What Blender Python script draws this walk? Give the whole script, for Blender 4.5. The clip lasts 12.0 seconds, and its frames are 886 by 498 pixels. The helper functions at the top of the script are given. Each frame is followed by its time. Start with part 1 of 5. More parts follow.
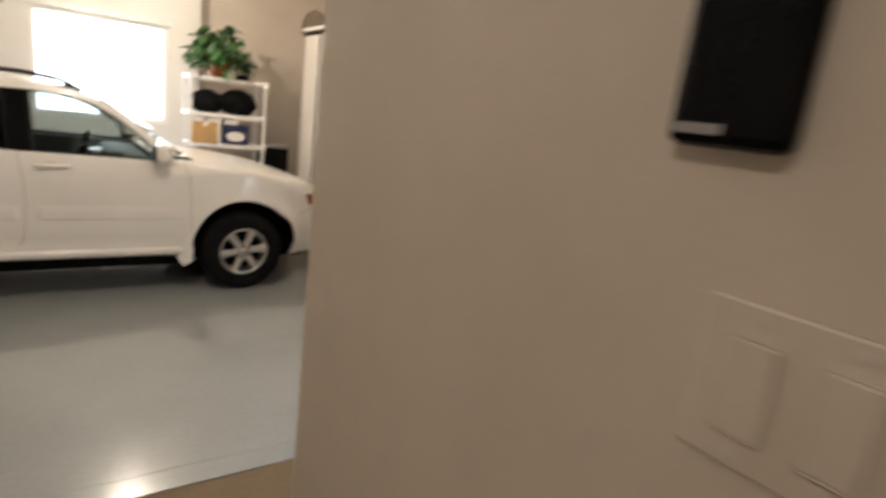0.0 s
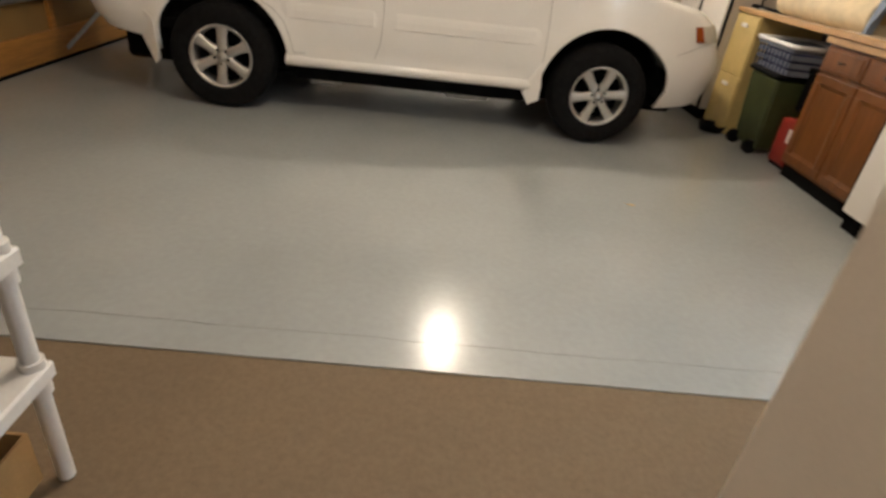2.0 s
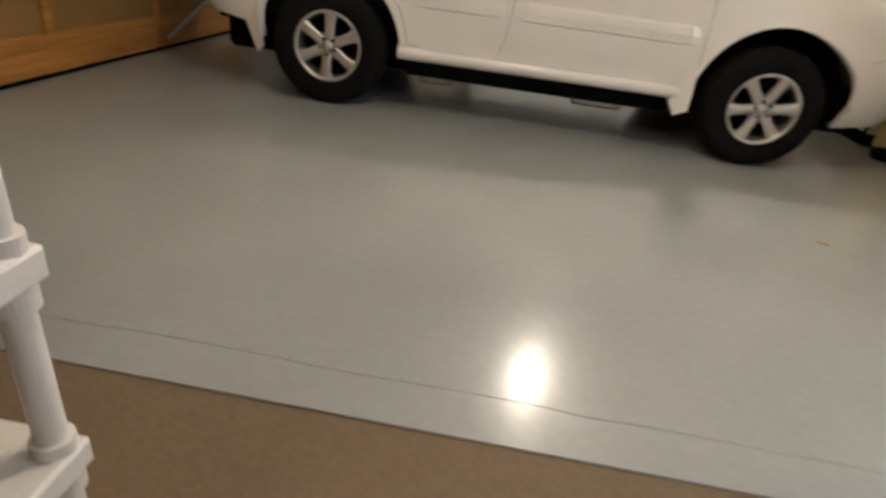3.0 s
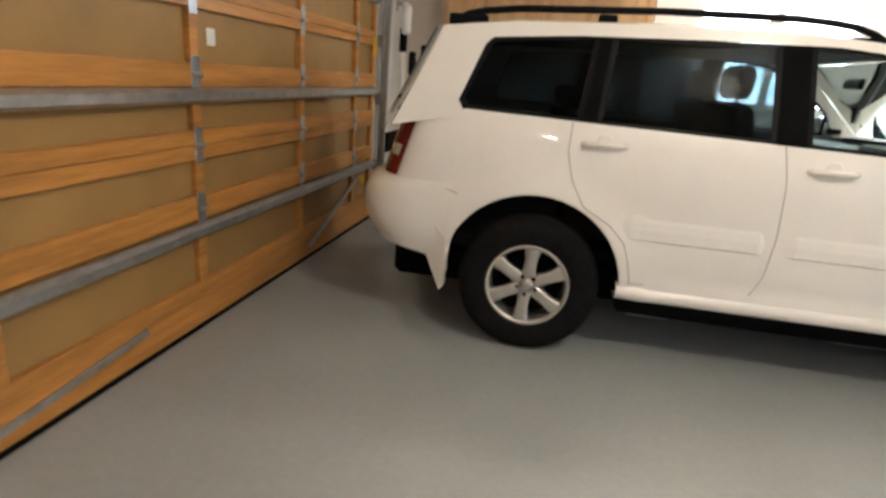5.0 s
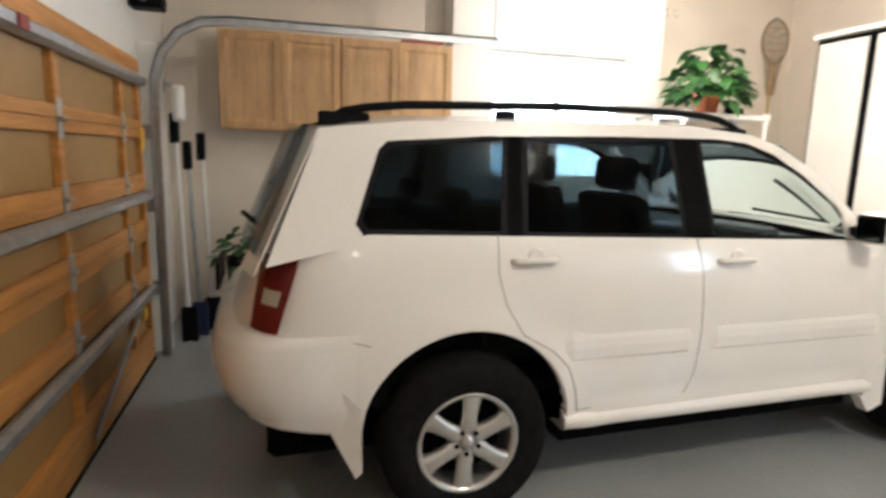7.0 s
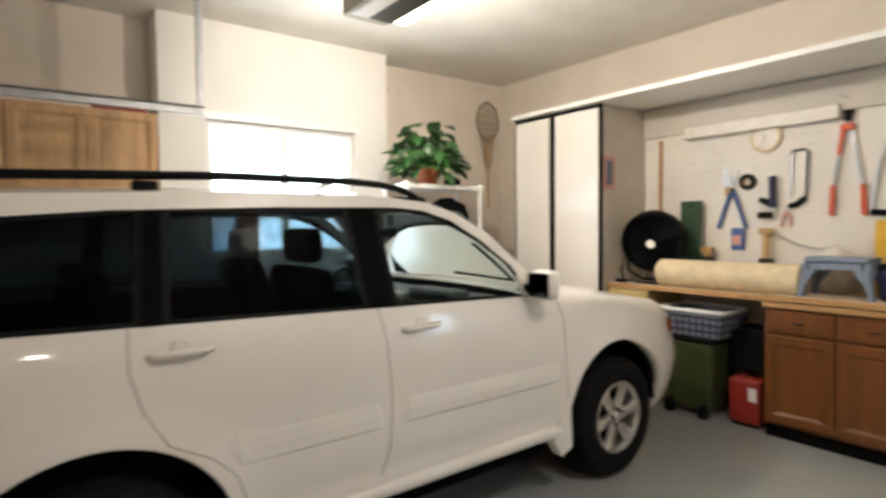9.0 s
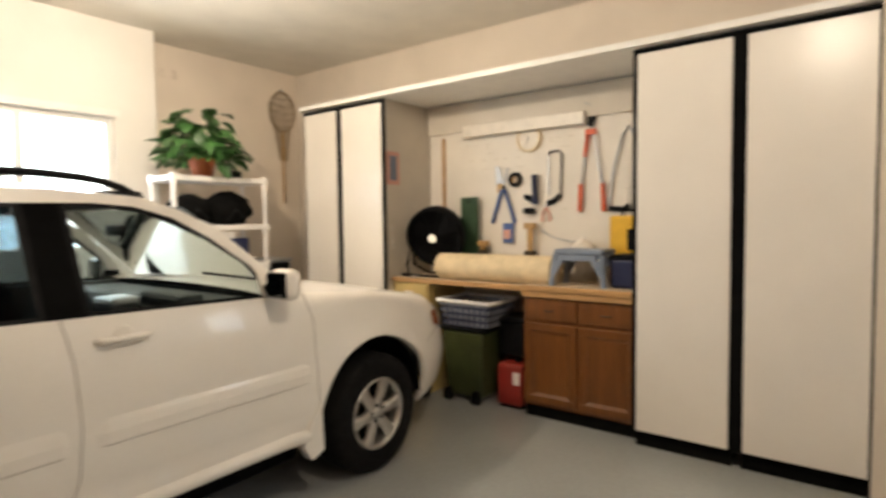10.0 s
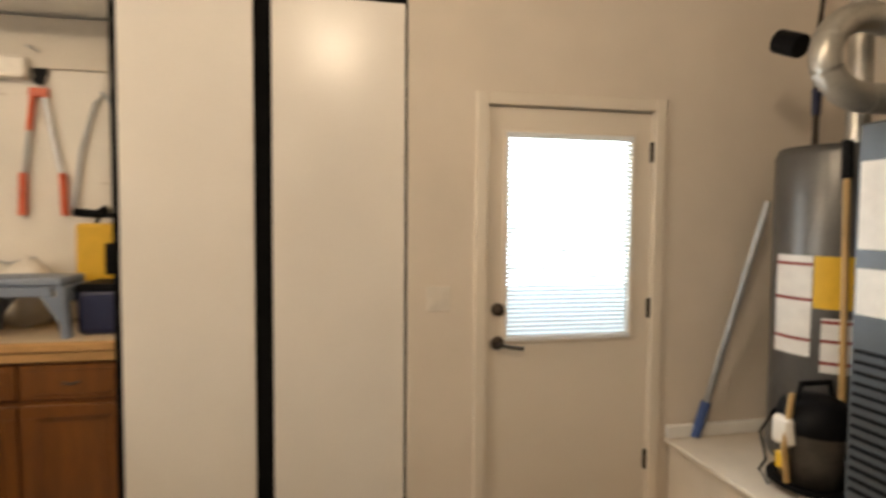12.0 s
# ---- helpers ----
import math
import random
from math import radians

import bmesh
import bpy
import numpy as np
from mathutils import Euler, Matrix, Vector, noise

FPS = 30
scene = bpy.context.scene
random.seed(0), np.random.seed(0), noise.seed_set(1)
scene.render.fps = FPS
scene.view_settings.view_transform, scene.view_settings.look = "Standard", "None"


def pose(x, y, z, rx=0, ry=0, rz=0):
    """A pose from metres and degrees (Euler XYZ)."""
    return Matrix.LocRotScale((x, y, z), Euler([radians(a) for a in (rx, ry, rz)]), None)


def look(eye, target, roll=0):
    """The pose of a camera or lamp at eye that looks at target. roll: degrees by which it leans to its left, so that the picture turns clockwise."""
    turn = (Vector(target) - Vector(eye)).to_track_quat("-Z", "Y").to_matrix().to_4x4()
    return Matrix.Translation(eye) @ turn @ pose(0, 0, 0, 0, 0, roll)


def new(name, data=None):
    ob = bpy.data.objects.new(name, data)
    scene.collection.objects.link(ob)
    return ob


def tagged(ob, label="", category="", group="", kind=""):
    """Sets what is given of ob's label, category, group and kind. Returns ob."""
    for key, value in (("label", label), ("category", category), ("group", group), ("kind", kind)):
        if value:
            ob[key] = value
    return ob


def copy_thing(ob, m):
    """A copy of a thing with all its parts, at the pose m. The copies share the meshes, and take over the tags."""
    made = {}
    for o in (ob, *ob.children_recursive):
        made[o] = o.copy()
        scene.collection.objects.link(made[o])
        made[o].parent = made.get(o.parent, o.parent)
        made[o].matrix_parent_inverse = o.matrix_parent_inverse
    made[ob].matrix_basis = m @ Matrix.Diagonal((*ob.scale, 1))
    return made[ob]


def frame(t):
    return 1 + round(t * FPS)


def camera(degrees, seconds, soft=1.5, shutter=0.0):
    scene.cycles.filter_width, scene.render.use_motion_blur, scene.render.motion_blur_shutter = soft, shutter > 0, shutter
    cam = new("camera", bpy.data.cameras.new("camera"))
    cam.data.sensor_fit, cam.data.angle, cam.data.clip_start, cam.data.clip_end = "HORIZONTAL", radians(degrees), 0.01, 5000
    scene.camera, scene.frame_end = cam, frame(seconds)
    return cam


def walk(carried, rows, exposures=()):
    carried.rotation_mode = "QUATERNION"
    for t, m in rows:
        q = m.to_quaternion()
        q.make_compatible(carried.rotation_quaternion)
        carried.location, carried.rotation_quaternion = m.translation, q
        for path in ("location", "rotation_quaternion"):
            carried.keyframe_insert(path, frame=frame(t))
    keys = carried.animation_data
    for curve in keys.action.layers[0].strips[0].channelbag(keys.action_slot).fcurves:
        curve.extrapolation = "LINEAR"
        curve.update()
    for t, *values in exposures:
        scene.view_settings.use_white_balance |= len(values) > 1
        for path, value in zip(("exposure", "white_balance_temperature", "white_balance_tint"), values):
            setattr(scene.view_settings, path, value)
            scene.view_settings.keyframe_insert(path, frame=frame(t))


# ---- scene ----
cam = camera(76.23, 12.0, soft=2.9, shutter=0.5)
PATH = [
    (0, (1.274, -5.062, 1.758), (2.408, -3.475, 1.313), 6.97),
    (0.5, (1.381, -4.710, 1.754), (2.127, -2.971, 1.106), 6.23),
    (1, (1.415, -4.470, 1.603), (1.842, -2.682, 0.802), 5.39),
    (1.5, (1.450, -4.222, 1.354), (1.677, -2.444, 0.459), 5.88),
    (2, (1.465, -4.096, 1.305), (1.570, -2.355, 0.324), 7.19),
    (2.5, (1.339, -3.860, 1.161), (1.350, -2.112, 0.189), 8.32),
    (3, (1.154, -3.601, 1.004), (1.028, -1.840, 0.064), 7.83),
    (3.5, (0.974, -3.356, 0.956), (0.635, -1.587, 0.086), 6.02),
    (3.7, (0.900, -3.199, 0.963), (0.503, -1.419, 0.142), 5.78),
    (4.4, (0.560, -2.800, 1.130), (0.020, -0.960, 0.560), 5.40),
    (5.3, (-0.110, -2.675, 1.408), (-0.362, -0.780, 0.820), 4.25),
    (5.5, (-0.167, -2.572, 1.413), (-0.396, -0.662, 0.864), 4.01),
    (6, (-0.263, -2.312, 1.439), (-0.413, -0.371, 0.983), 3.54),
    (6.5, (-0.605, -2.037, 1.459), (-0.376, -0.085, 1.086), 2.61),
    (6.7, (-0.695, -2.013, 1.517), (-0.327, -0.081, 1.152), 2.17),
    (8.5, (-0.365, -1.955, 1.452), (0.629, -0.220, 1.402), -0.2),
    (9, (-0.145, -2.010, 1.515), (1.045, -0.404, 1.440), -0.50),
    (9.5, (0.093, -2.177, 1.515), (1.471, -0.729, 1.431), -0.86),
    (10, (0.286, -2.288, 1.527), (1.872, -1.073, 1.423), -0.67),
    (10.5, (0.420, -2.053, 1.473), (2.177, -1.194, 1.423), -0.37),
    (11, (0.647, -1.944, 1.396), (2.593, -1.482, 1.392), 0.10),
    (11.3, (0.935, -1.921, 1.347), (2.925, -1.719, 1.366), 0.46),
    (11.5, (1.070, -1.929, 1.381), (3.070, -1.901, 1.365), 0.40),
    (12, (1.327, -1.946, 1.568), (3.287, -2.333, 1.468), 0.43),
]
EXPOSURES = [(0, -0.2, 6500, 12), (0.5, 0.0, 6500, 12), (1, 0.15, 6500, 11), (1.5, 0.15, 6500, 11), (2.5, 0.05, 6450, 10), (3.5, 0.0, 6250, 10), (5.5, 0.65, 6000, 9), (6.5, 0.65, 5800, 8),
             (8.5, 0.05, 5850, 9), (9.5, -0.15, 6400, 9), (10.5, -0.15, 7200, 12), (12, -0.35, 7600, 13)]
walk(cam, [(t, look(eye, target, roll)) for t, eye, target, roll in PATH], EXPOSURES)

# ---- world, sun and lamps ----
world = bpy.data.worlds.new("daylight")
scene.world = world
world.use_nodes = True
_wn = world.node_tree.nodes
_sky = _wn.new("ShaderNodeTexSky")
_sky.sky_type = "NISHITA"
_sky.sun_disc = False
_sky.sun_elevation = radians(42)
_sky.sun_rotation = radians(200)
world.node_tree.links.new(_sky.outputs[0], _wn["Background"].inputs[0])
_wn["Background"].inputs[1].default_value = 0.15


def area_lamp(name, m, w, h, power, color):
    d = bpy.data.lights.new(name, "AREA")
    d.shape, d.size, d.size_y, d.energy, d.color = "ELLIPSE" if w == h else "RECTANGLE", w, h, power, color
    ob = new(name, d)
    ob.matrix_world = m
    return ob


sun_data = bpy.data.lights.new("sun", "SUN")
sun_data.energy, sun_data.angle, sun_data.color = 3.0, radians(0.5), (1, 0.95, 0.88)
sun = new("sun", sun_data)
sun.matrix_world = pose(0, 0, 8, 48, 0, -20)

WARM = (1.0, 0.87, 0.71)
# bulb of the opener, under its lens
bulb_data = bpy.data.lights.new("opener_bulb", "POINT")
bulb_data.energy, bulb_data.color, bulb_data.shadow_soft_size = 135, WARM, 0.05
bulb = new("opener_bulb", bulb_data)
bulb.location = (1.875, 1.15, 2.91)
# ceiling fitting over the hall strip
hall_data = bpy.data.lights.new("ceiling_lamp", "POINT")
hall_data.energy, hall_data.color, hall_data.shadow_soft_size = 72, WARM, 0.085
hall_lamp = new("ceiling_lamp", hall_data)
hall_lamp.location = (1.58, -1.97, 3.06)
# unseen fill light, added further back to brighten the house wall
fill_lamp = area_lamp("house_wall_fill", look((0.2, -5.2, 3.1), (1.0, -4.0, 0.8)), 0.24, 0.24, 12, WARM)
# daylight in the window and the door pane
window_day = area_lamp("window_daylight", look((1.83, 2.98, 1.85), (1.83, 0, 1.4)), 1.3, 1.05, 30, (0.86, 0.93, 1.0))
door_day = area_lamp("door_daylight", look((3.86, -3.1, 1.5), (0, -3.1, 1.2)), 0.6, 0.9, 10, (0.8, 0.9, 1.0))

# ---- materials ----


def mat(name, color, rough=0.6, metal=0.0, spec=0.5, var=0.12, scale=8.0, grain=120.0, bump=0.0, coat=0.0, stretch=(1, 1, 1), color2=None):
    """A procedural surface: two scales of variation in colour, fine relief."""
    m = bpy.data.materials.new(name)
    m.use_nodes = True
    n, l = m.node_tree.nodes, m.node_tree.links
    b = n["Principled BSDF"]
    b.inputs["Roughness"].default_value = rough
    b.inputs["Metallic"].default_value = metal
    b.inputs["Specular IOR Level"].default_value = spec
    b.inputs["Coat Weight"].default_value = coat
    b.inputs["Coat Roughness"].default_value = 0.06
    tc = n.new("ShaderNodeTexCoord")
    mp = n.new("ShaderNodeMapping")
    mp.inputs["Scale"].default_value = stretch
    l.new(tc.outputs["Object"], mp.inputs[0])
    big, fine = n.new("ShaderNodeTexNoise"), n.new("ShaderNodeTexNoise")
    big.inputs["Scale"].default_value, fine.inputs["Scale"].default_value = scale, grain
    big.inputs["Detail"].default_value = 4
    for t in (big, fine):
        l.new(mp.outputs[0], t.inputs["Vector"])
    mixn = n.new("ShaderNodeMix")
    mixn.data_type = "RGBA"
    c2 = color2 or tuple(c * (1 - 2.2 * var) for c in color)
    hi = tuple(min(1, c * (1 + 0.5 * var)) for c in color)
    mixn.inputs[6].default_value, mixn.inputs[7].default_value = (*hi, 1), (*c2, 1)
    add = n.new("ShaderNodeMath")
    add.operation = "MULTIPLY_ADD"
    add.inputs[1].default_value, add.inputs[2].default_value = 0.35, 0.0
    l.new(fine.outputs["Fac"], add.inputs[0])
    s2 = n.new("ShaderNodeMath")
    s2.operation = "MULTIPLY_ADD"
    s2.inputs[1].default_value = 0.65
    l.new(big.outputs["Fac"], s2.inputs[0])
    l.new(add.outputs[0], s2.inputs[2])
    ramp = n.new("ShaderNodeMapRange")
    ramp.inputs["From Min"].default_value, ramp.inputs["From Max"].default_value = 0.35, 0.68
    l.new(s2.outputs[0], ramp.inputs["Value"])
    l.new(ramp.outputs[0], mixn.inputs[0])
    l.new(mixn.outputs[2], b.inputs["Base Color"])
    if bump:
        bp = n.new("ShaderNodeBump")
        bp.inputs["Strength"].default_value, bp.inputs["Distance"].default_value = bump, 0.004
        l.new(s2.outputs[0], bp.inputs["Height"])
        l.new(bp.outputs[0], b.inputs["Normal"])
    return m


def plain(name, color, rough=0.5, metal=0.0):
    return mat(name, color, rough, metal, var=0.06, scale=14, grain=160)


def glow(name, color, strength):
    m = bpy.data.materials.new(name)
    m.use_nodes = True
    b = m.node_tree.nodes["Principled BSDF"]
    b.inputs["Base Color"].default_value = (*color, 1)
    b.inputs["Emission Color"].default_value = (*color, 1)
    b.inputs["Emission Strength"].default_value = strength
    return m


def glass(name, color, rough=0.0, ior=1.24):
    m = bpy.data.materials.new(name)
    m.use_nodes = True
    n, l = m.node_tree.nodes, m.node_tree.links
    n.remove(n["Principled BSDF"])
    tr, gl, mx, fr = n.new("ShaderNodeBsdfTransparent"), n.new("ShaderNodeBsdfGlossy"), n.new("ShaderNodeMixShader"), n.new("ShaderNodeFresnel")
    tr.inputs[0].default_value = (*color, 1)
    gl.inputs["Roughness"].default_value = rough
    fr.inputs[0].default_value = ior
    l.new(fr.outputs[0], mx.inputs[0])
    l.new(tr.outputs[0], mx.inputs[1])
    l.new(gl.outputs[0], mx.inputs[2])
    l.new(mx.outputs[0], n["Material Output"].inputs[0])
    return m


WALL = mat("painted_plaster", (0.72, 0.635, 0.54), 0.75, var=0.04, scale=2.5, grain=260, bump=0.12)
CEILING = mat("ceiling_plaster", (0.74, 0.70, 0.63), 0.85, var=0.05, scale=3, grain=180, bump=0.2)
BUMPWALL = mat("white_wall_paint", (0.78, 0.75, 0.70), 0.7, var=0.03, scale=2.5, grain=260, bump=0.1)
DOORPAINT = mat("cream_door_paint", (0.76, 0.68, 0.58), 0.4, var=0.025, scale=2.5, grain=200)
TRIM = mat("white_gloss_trim", (0.82, 0.80, 0.76), 0.35, var=0.04)
FLOOR = mat("grey_floor_paint", (0.34, 0.35, 0.345), 0.2, var=0.06, scale=1.3, grain=30, bump=0.012)
BROWN = mat("brown_aggregate_floor", (0.185, 0.13, 0.08), 0.75, spec=0.3, var=0.08, scale=60, grain=190, bump=0.35)
CRACK = plain("dark_joint", (0.30, 0.30, 0.285), 0.8)
CARWHITE = mat("white_car_paint", (0.86, 0.82, 0.76), 0.32, var=0.02, scale=3, grain=60, coat=0.7)
BLACKTRIM = mat("black_plastic", (0.006, 0.006, 0.007), 0.5, spec=0.08, var=0.2, scale=20)
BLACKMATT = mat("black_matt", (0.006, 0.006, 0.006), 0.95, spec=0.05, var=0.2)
RUBBER = mat("tyre_rubber", (0.009, 0.0085, 0.0085), 0.85, spec=0.12, var=0.25, scale=30, bump=0.3)
ALLOY = mat("alloy_rim", (0.62, 0.60, 0.57), 0.28, 0.85, var=0.06, scale=12)
CHROME = plain("chrome", (0.75, 0.74, 0.72), 0.15, 1.0)
# mirror metal with a dark reflection put into its colour
DARKREFLECTION = plain("mirror_with_dark_reflection", (0.10, 0.11, 0.12), 0.08, 1.0)
STEEL = mat("galvanised_steel", (0.50, 0.51, 0.52), 0.38, 0.85, var=0.12, scale=16)
RED = plain("red_lens", (0.17, 0.008, 0.007), 0.12)
CLEARLENS = plain("clear_lens", (0.62, 0.58, 0.48), 0.1)
AMBER = plain("amber_lens", (0.36, 0.075, 0.015), 0.15)
TINT = glass("tinted_glass", (0.76, 0.80, 0.80), ior=1.14)
DARKTINT = glass("privacy_glass", (0.31, 0.36, 0.39), ior=1.16)
CLEAR = glass("clear_glass", (0.9, 0.94, 0.95))
SEAM = plain("panel_gap", (0.36, 0.32, 0.28), 0.7)
INTERIOR = mat("grey_cabin_plastic", (0.10, 0.11, 0.11), 0.7, var=0.1)
SEAT = mat("grey_seat_fabric", (0.03, 0.03, 0.03), 0.95, spec=0.1, var=0.1, grain=300)
PINE = mat("orange_pine", (0.53, 0.235, 0.052), 0.45, var=0.2, scale=5, grain=30, stretch=(1, 0.25, 4), bump=0.1)
HARDBOARD = mat("brown_hardboard", (0.34, 0.195, 0.062), 0.6, var=0.1, scale=3, grain=220)
OAK = mat("honey_oak", (0.17, 0.059, 0.013), 0.36, var=0.16, scale=5, grain=50, stretch=(4, 4, 0.4), bump=0.15)
MAPLE = mat("light_maple", (0.55, 0.33, 0.15), 0.45, var=0.16, scale=5, grain=40, stretch=(4, 4, 0.4))
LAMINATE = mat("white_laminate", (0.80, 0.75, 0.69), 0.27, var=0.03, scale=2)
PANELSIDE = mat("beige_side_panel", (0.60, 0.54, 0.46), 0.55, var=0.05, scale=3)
WORKTOP = mat("cream_worktop", (0.66, 0.52, 0.36), 0.5, var=0.1, scale=5)
OAKEDGE = mat("oak_edging", (0.50, 0.28, 0.11), 0.45, var=0.2, scale=8, stretch=(4, 0.4, 4))
PEG = mat("white_pegboard", (0.74, 0.69, 0.62), 0.6, var=0.05, scale=3)
TAN = mat("tan_cabinet_paint", (0.60, 0.44, 0.17), 0.5, var=0.08)
OLIVE = mat("olive_bin_plastic", (0.042, 0.052, 0.015), 0.5, var=0.15)
NAVY = plain("navy_plastic", (0.012, 0.018, 0.06), 0.4)
PALESLAT = mat("pale_grey_plastic", (0.20, 0.21, 0.25), 0.5, var=0.08)
VACGREY = mat("worn_brown_grey_plastic", (0.06, 0.05, 0.04), 0.45, var=0.25, scale=14)
WHITEPLASTIC = mat("white_plastic", (0.80, 0.77, 0.74), 0.4, var=0.05)
REDPLASTIC = plain("red_plastic", (0.24, 0.018, 0.012), 0.45)
CREAMFOAM = mat("cream_foam_roll", (0.72, 0.58, 0.37), 0.85, var=0.1, scale=12, bump=0.3)
STOOLGREY = mat("blue_grey_plastic", (0.20, 0.24, 0.31), 0.5, var=0.08)
GREEN = mat("dark_green_board", (0.022, 0.06, 0.025), 0.7, var=0.15)
YELLOW = plain("yellow_plastic", (0.72, 0.42, 0.03), 0.5)
BLUEGRIP = plain("blue_grip", (0.05, 0.10, 0.28), 0.45)
ORANGEGRIP = plain("orange_red_grip", (0.62, 0.10, 0.035), 0.45)
PAPER = plain("white_paper", (0.75, 0.72, 0.68), 0.8)
LEAF = mat("pothos_leaf", (0.042, 0.13, 0.030), 0.35, var=0.3, scale=6)
TERRACOTTA = mat("terracotta", (0.45, 0.11, 0.035), 0.7, var=0.12)
CARDBOARD = mat("cardboard", (0.45, 0.27, 0.11), 0.8, var=0.1)
NETCORD = plain("tan_net_cord", (0.24, 0.17, 0.09), 0.8)
PINK = plain("pale_red_paper", (0.62, 0.33, 0.27), 0.8)
DENIM = plain("blue_grey_card", (0.16, 0.20, 0.27), 0.8)
HEATER = mat("grey_steel_tank", (0.13, 0.125, 0.12), 0.35, 0.5, var=0.1)
FURNACE = mat("blue_grey_steel", (0.085, 0.097, 0.11), 0.4, 0.3, var=0.08)
DUCT = mat("foil_duct", (0.55, 0.52, 0.46), 0.35, 0.6, var=0.12)
BROOMWOOD = mat("wooden_handle", (0.48, 0.29, 0.11), 0.5, var=0.12)
BRONZE = plain("dark_bronze", (0.06, 0.045, 0.035), 0.35, 0.8)
IVORY = plain("ivory_plate", (0.74, 0.68, 0.60), 0.4)
BLACKGLOSS = mat("black_gloss", (0.004, 0.004, 0.005), 0.25, spec=0.12)
OPENER = mat("beige_opener_case", (0.42, 0.36, 0.24), 0.5, var=0.06)
SIDEGLOW = glow("pale_daylight", (0.70, 0.86, 1.0), 11.0)
GROUNDGLOW = glow("pale_ground_daylight", (0.66, 0.84, 1.0), 2.0)
LENSGLOW = glow("opener_lens", (1.0, 0.86, 0.62), 9.0)
SKYGLOW = glow("bright_daylight", (0.90, 0.95, 1.0), 7.0)
BLIND = mat("white_blind_slat", (0.78, 0.80, 0.82), 0.5, var=0.04)
PLATFORM = mat("cream_platform", (0.70, 0.62, 0.52), 0.6, var=0.06, scale=4)
DARKRECESS = mat("dark_recess", (0.02, 0.02, 0.02), 0.9)

# ---- building helpers ----


def obj_from(name, bm, material, smooth=False):
    bmesh.ops.recalc_face_normals(bm, faces=bm.faces)
    if smooth:
        for f in bm.faces:
            f.smooth = True
    me = bpy.data.meshes.new(name)
    bm.to_mesh(me)
    bm.free()
    me.materials.append(material)
    return new(name, me)


def part(name, bm, material, parent=None, label="", smooth=False):
    """One mesh object under a thing or a part."""
    ob = obj_from(name, bm, material, smooth)
    ob.parent = parent
    if label:
        tagged(ob, label)
    return ob


def thing(name, m, label, category, group="", kind=""):
    ob = new(name)
    ob.empty_display_size = 0.1
    ob.matrix_world = m
    return tagged(ob, label, category, group, kind)


def bx(x0, x1, y0, y1, z0, z1, bevel=0.0, bm=None, seg=1):
    bm = bm or bmesh.new()
    r = bmesh.ops.create_cube(bm, size=1)
    for v in r["verts"]:
        v.co = Vector(((x0 + x1) / 2 + v.co.x * (x1 - x0), (y0 + y1) / 2 + v.co.y * (y1 - y0), (z0 + z1) / 2 + v.co.z * (z1 - z0)))
    if bevel:
        edges = list({e for v in r["verts"] for e in v.link_edges})
        bmesh.ops.bevel(bm, geom=edges, offset=bevel, segments=seg, affect="EDGES", profile=0.5)
    return bm


def cyl(p0, p1, r0, r1=None, seg=16, bm=None):
    bm = bm or bmesh.new()
    p0, p1 = Vector(p0), Vector(p1)
    d = p1 - p0
    m = Matrix.Translation((p0 + p1) / 2) @ d.to_track_quat("Z", "Y").to_matrix().to_4x4()
    bmesh.ops.create_cone(bm, cap_ends=True, segments=seg, radius1=r0, radius2=r0 if r1 is None else r1, depth=d.length, matrix=m)
    return bm


def tube(points, r, seg=8, bm=None, closed=False):
    """A round bar along points."""
    bm = bm or bmesh.new()
    pts = [Vector(p) for p in points]
    n = len(pts)
    rings = []
    for i, p in enumerate(pts):
        a = pts[(i - 1) % n] if closed or i else p
        b = pts[(i + 1) % n] if closed or i < n - 1 else p
        d = (b - a).normalized()
        up = Vector((0, 0, 1)) if abs(d.z) < 0.9 else Vector((1, 0, 0))
        u = d.cross(up).normalized()
        w = d.cross(u).normalized()
        rr = r[i] if isinstance(r, (list, tuple)) else r
        rings.append([bm.verts.new(p + (u * math.cos(2 * math.pi * k / seg) + w * math.sin(2 * math.pi * k / seg)) * rr) for k in range(seg)])
    for i in range(n if closed else n - 1):
        a, b = rings[i], rings[(i + 1) % n]
        for k in range(seg):
            bm.faces.new((a[k], a[(k + 1) % seg], b[(k + 1) % seg], b[k]))
    if not closed:
        bm.faces.new(rings[0][::-1])
        bm.faces.new(rings[-1])
    return bm


def revolve(profile, axis, seg=32, bm=None, center=(0, 0, 0)):
    """Turn (radius, height) pairs about an axis 'x', 'y' or 'z'."""
    bm = bm or bmesh.new()
    c = Vector(center)
    rings = []
    for r, h in profile:
        ring = []
        for k in range(seg):
            a = 2 * math.pi * k / seg
            u, w = r * math.cos(a), r * math.sin(a)
            p = {"x": (h, u, w), "y": (u, h, w), "z": (u, w, h)}[axis]
            ring.append(bm.verts.new(c + Vector(p)))
        rings.append(ring)
    for a, b in zip(rings, rings[1:]):
        for k in range(seg):
            bm.faces.new((a[k], a[(k + 1) % seg], b[(k + 1) % seg], b[k]))
    return bm


def slab(points, depth, bm=None):
    """A flat outline of 3D points given thickness along the vector depth."""
    bm = bm or bmesh.new()
    d = Vector(depth)
    a = [bm.verts.new(Vector(p)) for p in points]
    b = [bm.verts.new(Vector(p) + d) for p in points]
    bm.faces.new(a)
    bm.faces.new(b[::-1])
    n = len(a)
    for i in range(n):
        bm.faces.new((a[i], b[i], b[(i + 1) % n], a[(i + 1) % n]))
    return bm


